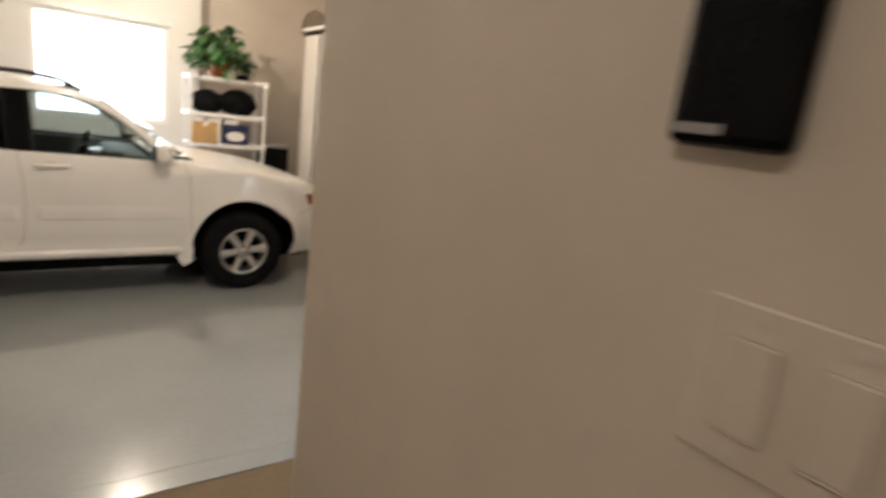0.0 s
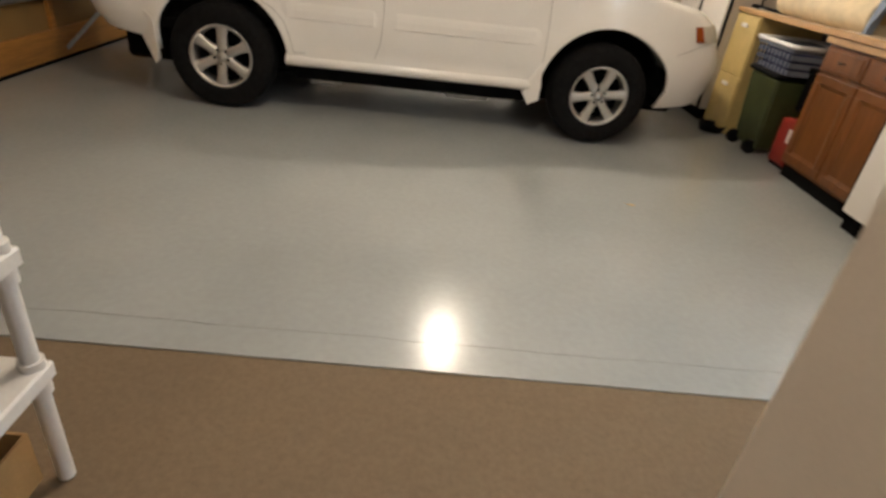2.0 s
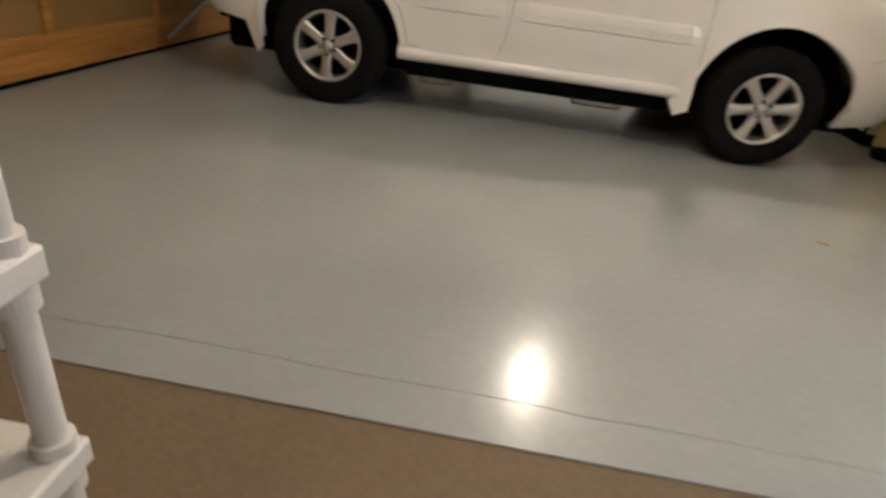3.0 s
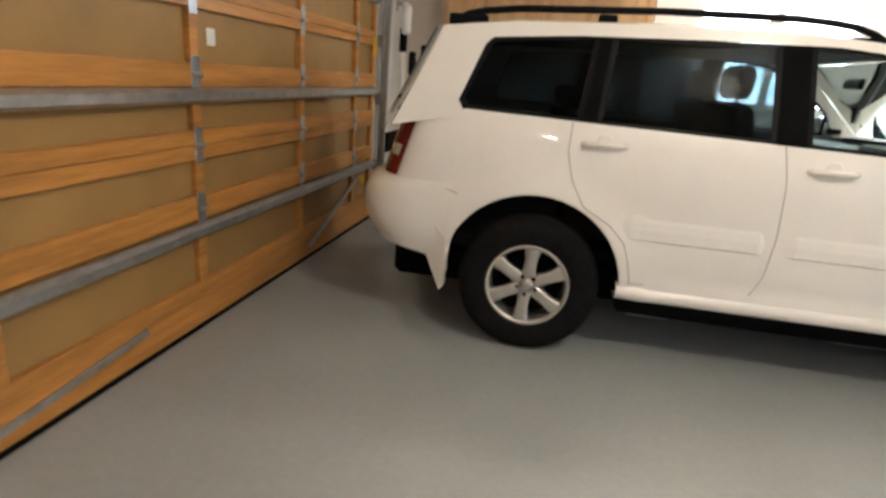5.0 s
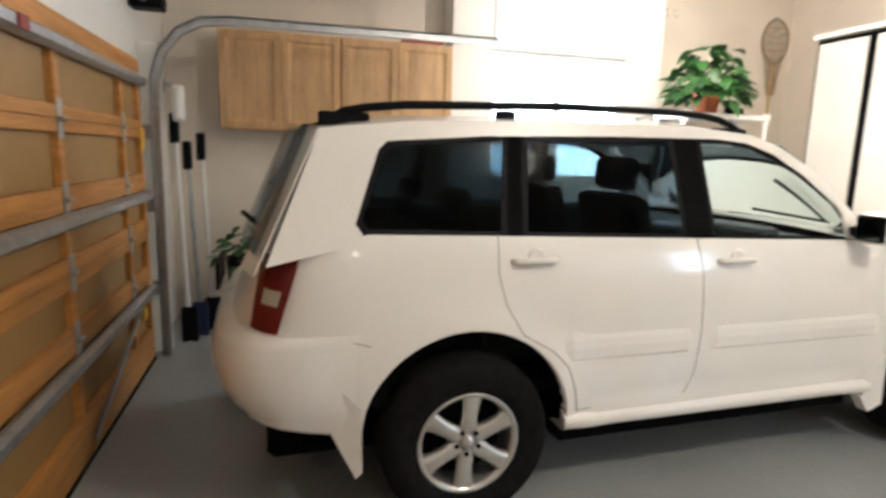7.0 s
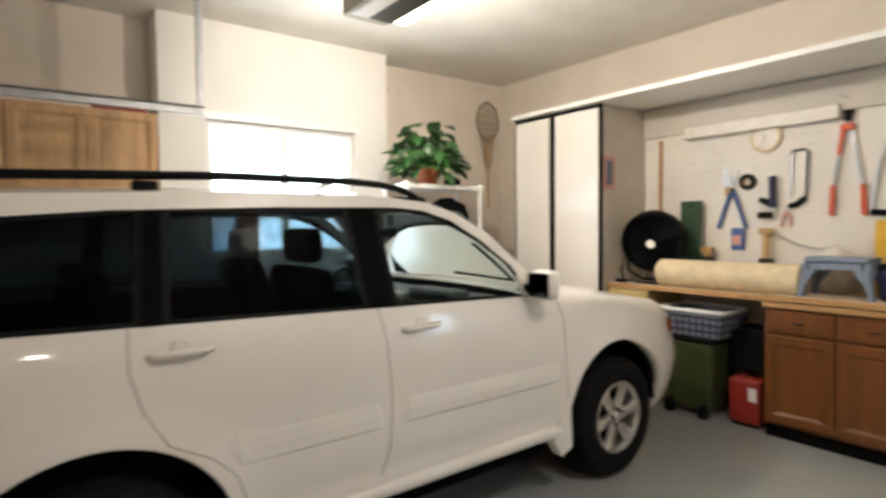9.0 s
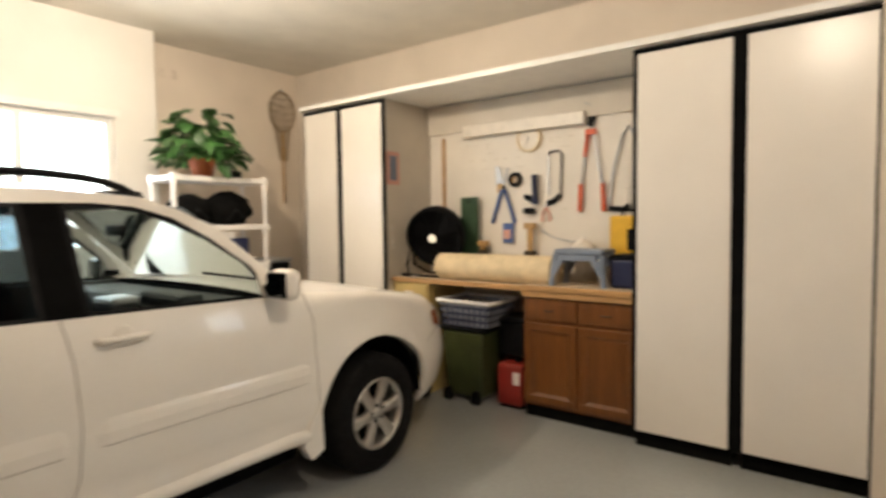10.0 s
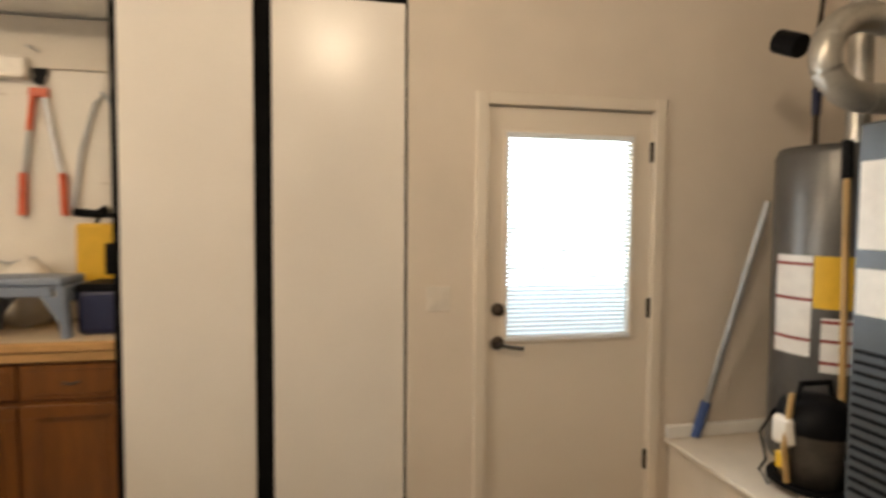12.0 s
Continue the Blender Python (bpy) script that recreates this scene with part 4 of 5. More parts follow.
# opener on the ceiling
t = thing("garage_door_opener", pose(1.66, 0.93, 2.845), "beige box garage door opener with a lit lens", "door opener")
part("case", bx(-0.16, 0.16, -0.25, 0.33, 0.0, 0.18, 0.02, seg=2), OPENER, t)
part("base_plate", bx(-0.02, 0.145, -0.225, 0.225, -0.012, -0.001, 0.003), BRONZE, t, "dark metal base plate")
part("base_cover", bx(-0.14, -0.024, -0.225, 0.225, -0.010, -0.001, 0.003), IVORY, t)
part("lens", bx(0.163, 0.31, 0.0, 0.325, 0.03, 0.165, 0.03, seg=2), LENSGLOW, t, "glowing translucent light lens").visible_shadow = False
part("label", bx(0.06, 0.14, -0.2535, -0.2505, 0.10, 0.155), BLUEGRIP, t)
for x, y in ((-0.12, -0.2), (0.12, -0.2), (-0.12, 0.2), (0.12, 0.2)):
    part("hanger", bx(x - 0.012, x + 0.012, y - 0.002, y + 0.002, 0.18, CZ - 2.845), STEEL, t)
rl = part("drive_rail", bx(-3.25, -0.161, -0.02, 0.02, 0.06, 0.10), STEEL, t)

# ---- bench wall ----
structure("trim_cabinet_top", bx(3.935, 4.76, -2.296, 2.30, 2.615, 2.655), TRIM, "long white top board over the tall cabinets", "trim")
FX = 3.982
for y0, y1 in ((1.815, 2.27), (1.23, 1.74), (-1.605, -1.05), (-2.285, -1.685)):
    left = y1 > 0
    t = thing("tall_cabinet", pose(0, 0, 0), "tall white laminate cabinet with a plain slab door and black shadow-gap strips", "cabinet", "tall white cabinets")
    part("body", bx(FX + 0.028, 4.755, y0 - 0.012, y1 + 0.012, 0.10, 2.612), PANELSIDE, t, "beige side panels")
    part("door", bx(FX, FX + 0.020, y0, y1, 0.115, 2.572, 0.003), LAMINATE, t)
    # black sheet behind the door draws the shade of the gap round it
    part("shadow_gap_strip", bx(FX + 0.021, FX + 0.0275, y0 - 0.035, y1 + 0.035, 0.10, 2.608), BLACKMATT, t, "black strip standing in for the shadow gap round the door")
    part("plinth", bx(FX + 0.05, 4.75, y0 - 0.012, y1 + 0.012, 0, 0.099), BLACKMATT, t)
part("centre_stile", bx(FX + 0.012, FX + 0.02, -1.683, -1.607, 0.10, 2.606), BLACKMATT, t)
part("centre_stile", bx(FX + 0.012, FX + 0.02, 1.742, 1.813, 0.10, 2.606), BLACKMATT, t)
# shelf-pin plates and a framed card on the cabinet's side
t = thing("framed_card", pose(4.12, 1.216, 2.0), "small card with a pale red border on the cabinet side", "picture")
part("mount", bx(-0.085, 0.085, -0.006, 0, -0.15, 0.15), PINK, t)
part("card", bx(-0.045, 0.045, -0.008, -0.0065, -0.11, 0.11), DENIM, t)
for z in (1.36, 1.45, 1.30):
    t = thing("wall_socket", pose(4.10, 1.216, z), "small grey fitting on the cabinet side", "fitting", "fittings on the cabinet side")
    part("plate", bx(-0.02, 0.02, -0.006, 0, -0.03, 0.03, 0.002), IVORY, t)
    part("slot", bx(-0.006, 0.006, -0.0075, -0.0062, -0.015, 0.015), STEEL, t)

# pegboard
structure("wall_pegboard", bx(4.66, 4.758, -1.035, 1.21, 1.0, 2.60), PEG, "white pegboard panel over the bench", "pegboard")
bm = bmesh.new()
_rng = random.Random(2)
for k in range(46):
    y, z = _rng.choice([_rng.uniform(-0.9, 0.85)]), _rng.choice([2.17, 2.12, 2.06, 1.98, 2.2, 1.75, 1.6])
    bx(4.656, 4.6595, y, y + _rng.uniform(0.012, 0.05), z, z + 0.008, bm=bm)
tagged(obj_from("pegboard_slots", bm, PANELSIDE), "rows of small hook slots and pencil marks in the pegboard", "slots", kind="stuff")
# darker panel colour here carries the shade under the top board
structure("trim_bench_wall", bx(4.63, 4.659, -1.035, 1.21, 2.34, 2.60), PANELSIDE, "board above the pegboard, its shade put into a darker colour", "trim")
t = thing("wall_ledge", pose(4.60, 0, 2.28), "long pale narrow ledge over the tools", "ledge")
part("ledge", bx(0, 0.058, -0.42, 0.78, 0, 0.11, 0.01), IVORY, t)
part("lip", bx(-0.02, 0, -0.42, 0.78, 0.0, 0.02, 0.004), IVORY, t)
t = thing("wooden_batten", pose(4.65, 1.03, 1.3), "thin upright wooden batten beside the pegboard", "batten")
part("batten", bx(-0.012, 0.008, -0.014, 0.014, 0, 1.0), OAKEDGE, t)
part("screw", cyl((-0.014, 0, 0.9), (-0.010, 0, 0.9), 0.004, seg=8), STEEL, t)
# clock
t = thing("wall_clock", pose(4.645, 0.10, 2.215), "round cream wall clock", "clock")
part("rim", revolve([(0.115, 0.012), (0.118, -0.012), (0.105, -0.022), (0.098, -0.012)], "x", 36), CREAMFOAM, t, smooth=True)
part("face", cyl((-0.008, 0, 0), (0.010, 0, 0), 0.1, seg=36), IVORY, t)
for a, l in ((0.6, 0.05), (2.5, 0.075)):
    part("clock_hand", slab([(-0.012, -0.003 * math.cos(a), 0.003 * math.sin(a)), (-0.012, l * math.sin(a), l * math.cos(a)), (-0.012, 0.003 * math.cos(a), -0.003 * math.sin(a))], (0.002, 0, 0)), BLACKTRIM, t)
for k in range(12):
    a = k * math.pi / 6
    part("hour_mark", bx(-0.0115, -0.009, 0.082 * math.sin(a) - 0.003, 0.082 * math.sin(a) + 0.003, 0.082 * math.cos(a) - 0.006, 0.082 * math.cos(a) + 0.006), BROOMWOOD, t)

# hung tools
PX = 4.655


def hung(name, y, z, label, category):
    return thing(name, pose(PX, y, z), label, category)


t = hung("loppers", -0.46, 2.42, "red-handled long loppers hanging on the pegboard", "loppers")
part("blade", slab([(-0.02, -0.03, -0.02), (-0.02, 0.02, 0.0), (-0.02, 0.03, -0.10), (-0.02, -0.01, -0.16), (-0.02, -0.04, -0.1)], (0.014, 0, 0)), BLACKTRIM, t)
part("pivot", cyl((-0.03, 0, -0.14), (0.0, 0, -0.14), 0.025, seg=12), BLACKTRIM, t)
part("collar", bx(-0.03, -0.004, -0.045, 0.045, -0.23, -0.18, 0.006), ORANGEGRIP, t)
for yb, y0 in ((0.085, 0.025), (-0.10, -0.02)):
    part("arm", tube([(-0.016, y0, -0.2), (-0.016, yb, -0.66)], 0.011, 8), STEEL, t)
    part("grip", tube([(-0.016, yb, -0.62), (-0.016, yb * 1.08, -0.84)], 0.019, 10), ORANGEGRIP, t)
part("sleeve", tube([(-0.016, 0.028, -0.22), (-0.016, 0.05, -0.40)], 0.016, 8), ORANGEGRIP, t)
part("hook", tube([(0.004, 0.04, 0.02), (-0.04, 0.04, 0.03), (-0.04, -0.01, 0.0)], 0.005, 6), STEEL, t)

t = hung("hacksaw", -0.13, 2.09, "black-framed hacksaw hanging on the pegboard", "saw")
part("frame", tube([(-0.014, -0.065, -0.38), (-0.014, -0.075, -0.02), (-0.014, -0.05, 0.0), (-0.014, 0.03, -0.005), (-0.014, 0.045, -0.03)], 0.008, 8), BLACKTRIM, t)
part("saw_blade", bx(-0.016, -0.012, 0.036, 0.052, -0.36, -0.03), STEEL, t)
part("grip", tube([(-0.014, -0.06, -0.37), (-0.014, 0.0, -0.42), (-0.014, 0.05, -0.43)], 0.022, 10), BLACKTRIM, t)
part("hook", bx(-0.02, 0.004, -0.02, -0.01, 0.0, 0.014), STEEL, t)

t = hung("bow_saw", -0.74, 2.22, "curved grey-handled bow saw hanging on the pegboard", "saw")
part("frame", tube([(-0.014, 0.13, -0.60), (-0.014, 0.09, -0.3), (-0.014, 0.02, -0.05), (-0.014, -0.03, 0.0), (-0.014, -0.08, -0.08), (-0.014, -0.11, -0.32)], 0.011, 8), STEEL, t)
part("grip", tube([(-0.014, 0.13, -0.62), (-0.014, 0.02, -0.63), (-0.014, -0.03, -0.60)], 0.022, 8), BLACKTRIM, t)
part("hook", bx(-0.02, 0.004, -0.02, -0.01, 0.0, 0.014), STEEL, t)

t = hung("hedge_shears", 0.36, 1.99, "hedge shears with blue grips hanging on the pegboard", "shears")
for sgn in (1, -1):
    part("blade", slab([(-0.014, sgn * 0.01, -0.18), (-0.014, sgn * 0.055, 0.0), (-0.014, sgn * 0.035, -0.02), (-0.014, -sgn * 0.01, -0.17)], (0.006, 0, 0)), STEEL, t)
    part("grip", tube([(-0.014, sgn * 0.012, -0.2), (-0.014, sgn * 0.06, -0.33), (-0.014, sgn * 0.115, -0.5)], 0.017, 8), BLUEGRIP, t)
part("pivot", cyl((-0.024, 0, -0.18), (0.0, 0, -0.18), 0.016, seg=12), BLACKTRIM, t)
part("hook", bx(-0.02, 0.004, -0.01, 0.01, -0.21, -0.195), STEEL, t)
t = hung("tape_roll", 0.24, 1.87, "roll of black tape hanging on a hook", "tape")
part("roll", revolve([(0.03, -0.025), (0.065, -0.025), (0.065, 0.0), (0.03, 0.0), (0.03, -0.025)], "x", 28), BLACKTRIM, t)
part("core", revolve([(0.027, -0.026), (0.031, -0.026), (0.031, 0.0), (0.027, 0.0), (0.027, -0.026)], "x", 28), CARDBOARD, t)
t = hung("small_saw", 0.43, 1.95, "small wood-handled hand saw on the pegboard", "saw")
part("saw_blade", slab([(-0.01, -0.02, 0.05), (-0.01, 0.02, 0.05), (-0.01, 0.01, -0.12), (-0.01, -0.05, -0.12)], (0.004, 0, 0)), STEEL, t)
part("grip", bx(-0.02, 0.0, -0.07, 0.0, -0.19, -0.11, 0.01), BROOMWOOD, t)
t = hung("caulking_gun", 0.04, 1.78, "dark blue caulking gun hanging on the pegboard", "caulking gun")
part("barrel", cyl((-0.035, -0.01, -0.13), (-0.035, 0.0, 0.12), 0.026, seg=14), NAVY, t)
part("trigger", slab([(-0.045, 0.02, -0.12), (-0.045, 0.10, -0.08), (-0.045, 0.09, -0.04), (-0.045, 0.02, -0.06)], (0.02, 0, 0)), BLACKTRIM, t)
part("grip", bx(-0.05, -0.02, -0.01, 0.11, -0.21, -0.16, 0.012), BLACKTRIM, t)
part("hook", bx(-0.02, 0.004, -0.01, 0.0, 0.11, 0.125), STEEL, t)
t = hung("pruners", -0.06, 1.60, "pruning shears with pale red grips", "pruners")
for sgn in (1, -1):
    part("grip", tube([(-0.012, 0, 0.02), (-0.012, sgn * 0.03, -0.03), (-0.012, sgn * 0.035, -0.1)], 0.011, 8), PINK, t)
part("blade", slab([(-0.014, -0.012, 0.0), (-0.014, 0.012, 0.0), (-0.014, 0.004, 0.08)], (0.006, 0, 0)), STEEL, t)
t = hung("printed_pouch", 0.31, 1.40, "small blue and red printed pouch on the pegboard", "pouch")
part("pouch", bx(-0.03, 0.0, -0.055, 0.055, -0.09, 0.09, 0.012, seg=2), BLUEGRIP, t)
part("print", bx(-0.0325, -0.0305, -0.03, 0.04, -0.05, 0.03), PINK, t)
t = hung("chain", -0.22, 1.36, "thin grey cord slung along the pegboard", "cord")
part("cord", tube([(-0.01, 0.20, 0.06), (-0.01, 0.08, 0.0), (-0.01, -0.08, -0.03), (-0.01, -0.2, 0.0)], 0.006, 6), STEEL, t)
part("hook", bx(-0.012, 0.004, 0.195, 0.205, 0.05, 0.07), STEEL, t)
t = hung("paint_rack", -0.95, 1.86, "white wire holder fixed near the cabinet", "holder")
part("tray", bx(-0.12, 0.0, -0.08, 0.10, -0.05, 0.05, 0.012), WHITEPLASTIC, t)
part("front", bx(-0.125, -0.121, -0.08, 0.10, -0.07, 0.0), WHITEPLASTIC, t)

# worktops
BZ = 1.01
t = thing("worktop", pose(0, 0, 0), "long cream worktop with an oak front edge", "worktop")
part("top", bx(4.10, 4.655, -0.14, 1.212, BZ - 0.03, BZ, 0.003), WORKTOP, t)
part("front_edge", bx(4.075, 4.099, -0.14, 1.212, BZ - 0.036, BZ + 0.002, 0.004), OAKEDGE, t)
t = thing("worktop", pose(0, 0, 0), "short cream worktop with a doubled oak edge over the oak cabinet", "worktop")
part("top", bx(4.085, 4.655, -1.034, -0.143, BZ - 0.028, BZ + 0.012, 0.003), WORKTOP, t)
part("front_edge", bx(4.045, 4.084, -1.034, -0.143, BZ - 0.030, BZ + 0.012, 0.006), OAKEDGE, t)
part("front_edge", bx(4.060, 4.655, -1.034, -0.143, BZ - 0.075, BZ - 0.031, 0.004), OAKEDGE, t)
# oak base cabinet
t = thing("base_cabinet", pose(0, 0, 0), "honey oak base cabinet with two drawers over two doors", "cabinet")
BX = 4.10
part("body", bx(BX, 4.65, -1.034, -0.15, 0.10, 0.933), OAK, t)
part("plinth", bx(BX + 0.03, 4.65, -1.034, -0.15, 0, 0.099), BLACKMATT, t)
for y0, y1 in ((-1.02, -0.60), (-0.585, -0.165)):
    panel_door("door", y0, y1, 0.125, 0.735, BX, OAK, t)
    d = part("drawer", bx(BX - 0.02, BX, y0, y1, 0.76, 0.92, 0.006), OAK, t)
    part("drawer_field", bx(BX - 0.026, BX - 0.0205, y0 + 0.03, y1 - 0.03, 0.785, 0.895, 0.004), OAK, d)
    part("pull", tube([(BX - 0.026, (y0 + y1) / 2 - 0.035, 0.84), (BX - 0.045, (y0 + y1) / 2, 0.835), (BX - 0.026, (y0 + y1) / 2 + 0.035, 0.84)], 0.006, 6), BRONZE, d, "dark metal pull")
# tan cabinet under the bench
t = thing("tan_cabinet", pose(0, 0, 0), "tan painted drawer cabinet under the bench", "cabinet")
part("body", bx(4.10, 4.64, 0.80, 1.205, 0.0, 0.972), TAN, t)
for z0, z1 in ((0.03, 0.47), (0.48, 0.955)):
    d = part("drawer", bx(4.086, 4.099, 0.81, 1.198, z0, z1, 0.003), TAN, t)
    part("pull", bx(4.072, 4.085, 0.96, 1.06, z1 - 0.09, z1 - 0.06, 0.004), WHITEPLASTIC, d, "white pull")
# bin with a laundry basket
t = thing("wheeled_bin", pose(4.27, 0.43, 0), "olive green wheeled bin under the bench", "bin")
bm = bx(-0.2, 0.2, -0.21, 0.21, 0.04, 0.60, 0.02)
for v in bm.verts:
    k = 0.82 + 0.18 * v.co.z / 0.60
    v.co.x *= k
    v.co.y *= k
part("tub", bm, OLIVE, t)
part("rim", bx(-0.22, 0.22, -0.23, 0.23, 0.60, 0.64, 0.015), BLACKTRIM, t)
for y in (-0.14, 0.14):
    part("bin_wheel", cyl((-0.19, y - 0.02, 0.055), (-0.19, y + 0.02, 0.055), 0.055, seg=18), BLACKTRIM, t)
t = thing("laundry_basket", pose(4.27, 0.40, 0.642), "pale slatted laundry basket with a white rim on the bin", "basket")
bm = bmesh.new()
for z in (0.0, 0.055, 0.11, 0.165):
    k = 0.85 + 0.15 * z / 0.2
    for q in ((-0.22, 0.22, -0.27, -0.262), (-0.22, 0.22, 0.262, 0.27), (-0.22, -0.212, -0.27, 0.27), (0.212, 0.22, -0.27, 0.27)):
        bx(q[0] * k, q[1] * k, q[2] * k, q[3] * k, z, z + 0.035, bm=bm)
part("slats", bm, PALESLAT, t, "pale grey slatted sides")
for k in range(9):
    y = -0.22 + 0.055 * k
    part("upright", bx(-0.214, -0.207, y - 0.006, y + 0.006, 0, 0.2), NAVY, t)
    part("upright", bx(0.207, 0.214, y - 0.006, y + 0.006, 0, 0.2), NAVY, t)
part("base", bx(-0.18, 0.18, -0.22, 0.22, 0, 0.01), NAVY, t)
part("liner", bx(-0.17, 0.17, -0.21, 0.21, 0.011, 0.15, 0.02), NAVY, t, "dark blue contents")
bm = tube([(-0.225, -0.25, 0.205), (-0.2, -0.275, 0.205), (0.2, -0.275, 0.205), (0.225, -0.25, 0.205), (0.225, 0.25, 0.205), (0.2, 0.275, 0.205), (-0.2, 0.275, 0.205), (-0.225, 0.25, 0.205)], 0.016, 8, closed=True)
part("rim", bm, WHITEPLASTIC, t, "white rim")
t = thing("fuel_can", pose(4.30, 0.02, 0), "red plastic can with a white label under the bench", "can")
part("can", bx(-0.14, 0.14, -0.11, 0.12, 0.02, 0.36, 0.025, seg=2), REDPLASTIC, t)
part("label", bx(-0.1425, -0.1405, -0.09, -0.03, 0.20, 0.30), PAPER, t)
part("cap", cyl((0, 0, 0.36), (0, 0, 0.40), 0.03, seg=14), BLACKTRIM, t)
part("foot", bx(-0.12, 0.12, -0.09, 0.1, 0, 0.02), BLACKTRIM, t)
t = thing("dark_crate", pose(4.40, 0.03, 0.401), "black wire crate on the red can under the bench", "crate")
part("crate", bx(-0.16, 0.16, -0.13, 0.14, 0.0, 0.3, 0.015), BLACKTRIM, t)
part("rim", bx(-0.17, 0.17, -0.14, 0.15, 0.28, 0.32, 0.01), BLACKTRIM, t)
t = thing("floor_pan", pose(4.02, 0.86, 0), "low black pan on the floor by the bin", "pan")
part("pan", revolve([(0.001, 0.0), (0.10, 0.0), (0.12, 0.06), (0.11, 0.06), (0.095, 0.012), (0.001, 0.012)], "z", 20), BLACKTRIM, t)
part("rim", revolve([(0.115, 0.058), (0.125, 0.06), (0.115, 0.064)], "z", 20), BLACKTRIM, t)

# on the bench
t = thing("floor_fan", pose(4.36, 0.92, BZ), "black round floor fan standing on the bench", "fan")
R = Matrix.Rotation(radians(-12), 4, "Y") @ Matrix.Rotation(radians(18), 4, "Z")


def turned(bm):
    for v in bm.verts:
        v.co = R @ (v.co * 1.04) + Vector((0, 0, 0.365))
    return bm


part("housing", turned(revolve([(0.24, -0.05), (0.262, -0.03), (0.265, 0.06), (0.24, 0.085), (0.10, 0.10), (0.001, 0.10)], "x", 40)), BLACKTRIM, t, smooth=True)
bm = bmesh.new()
for r in (0.06, 0.095, 0.13, 0.165, 0.20, 0.235):
    tube([(-0.055 - 0.02 * (1 - r / 0.24), r * math.cos(a), r * math.sin(a)) for a in [2 * math.pi * k / 32 for k in range(32)]], 0.0028, 5, bm, closed=True)
for k in range(10):
    a = 2 * math.pi * k / 10
    tube([(-0.075, 0.03 * math.cos(a), 0.03 * math.sin(a)), (-0.05, 0.25 * math.cos(a), 0.25 * math.sin(a))], 0.0028, 5, bm)
part("front_grille", turned(bm), BLACKTRIM, t)
for k in range(3):
    a = 2 * math.pi * k / 3
    bm = bmesh.new()
    rows = []
    for r in (0.04, 0.10, 0.16, 0.215):
        rows.append([(0.02 - 0.03 * s, r * math.cos(a + s * 0.9), r * math.sin(a + s * 0.9)) for s in (0, 0.33, 0.66, 1)])
    part("blade", turned(grid_mesh(rows, bm)), BLACKTRIM, t)
part("badge", turned(cyl((-0.092, 0, 0), (-0.07, 0, 0), 0.038, seg=20)), CHROME, t, "silver centre badge")
part("stand", tube([(-0.14, -0.2, 0.012), (-0.1, -0.262, 0.1), (0.0, -0.262, 0.36), (0.0, -0.255, 0.1), (0.14, -0.2, 0.012), (0.14, 0.2, 0.012), (0.0, 0.255, 0.1), (0, 0.262, 0.36), (-0.1, 0.262, 0.1), (-0.14, 0.2, 0.012)], 0.012, 8, closed=True), BLACKTRIM, t)
t = thing("foam_roll", pose(4.24, 0.21, BZ + 0.112), "long cream foam roll lying on the bench", "foam roll")
bm = revolve([(0.001, -0.55), (0.045, -0.55), (0.05, -0.545), (0.055, -0.55), (0.105, -0.55), (0.112, -0.54), (0.112, 0.54), (0.105, 0.55), (0.001, 0.55)], "y", 36)
part("roll", bm, CREAMFOAM, t, smooth=False)
part("end_core", cyl((0, -0.552, 0), (0, -0.53, 0), 0.04, seg=20), CARDBOARD, t)
t = thing("foam_sheet", pose(4.50, 0.2, BZ), "flat cream foam sheets stacked behind the roll", "foam sheets")
part("sheet", bx(-0.13, 0.13, -0.5, 0.45, 0, 0.10, 0.01), CREAMFOAM, t)
part("sheet", bx(-0.12, 0.125, -0.48, 0.42, 0.101, 0.20, 0.012), CREAMFOAM, t)
t = thing("step_stool", pose(4.28, -0.56, BZ + 0.012), "blue-grey plastic step stool standing on the bench", "stool")
part("seat", bx(-0.13, 0.13, -0.19, 0.19, 0.235, 0.275, 0.014, seg=2), STOOLGREY, t)
for y in (-0.19, 0.19):
    for x in (-0.13, 0.13):
        sy, sx = (1 if y > 0 else -1), (1 if x > 0 else -1)
        part("leg", slab([(x - 0.0 * sx, y, 0.236), (x - 0.06 * sx, y, 0.236), (x - 0.03 * sx, y + 0.03 * sy, 0.0), (x + 0.02 * sx, y + 0.03 * sy, 0.0)], (0, -0.03 * sy, 0)), STOOLGREY, t)
    part("apron", bx(-0.12, 0.12, y - 0.012, y + 0.012, 0.16, 0.234, 0.004), STOOLGREY, t)
for x in (-0.13, 0.13):
    part("apron", bx(x - 0.012, x + 0.012, -0.15, 0.15, 0.19, 0.234, 0.004), STOOLGREY, t)
    for y in (-0.178, 0.178):
        part("corner_gusset", slab([(x - 0.012, y, 0.19), (x - 0.012, y - 0.07 * (1 if y > 0 else -1), 0.19), (x - 0.012, y + 0.02 * (1 if y > 0 else -1), 0.04)], (0.024, 0, 0)), STOOLGREY, t)
t = thing("tool_bag", pose(4.36, -0.90, BZ + 0.012), "dark navy tool bag on the bench by the tall cabinet", "bag")
part("bag", bx(-0.16, 0.16, -0.12, 0.12, 0, 0.22, 0.03, seg=2), NAVY, t)
part("flap", bx(-0.165, 0.165, -0.125, 0.125, 0.2, 0.24, 0.015), BLACKTRIM, t)
t = thing("yellow_tool_case", pose(4.52, -0.84, BZ + 0.012), "yellow tool case with a dark label on the bench", "case")
part("case", bx(-0.06, 0.06, -0.16, 0.16, 0, 0.52, 0.02, seg=2), YELLOW, t)
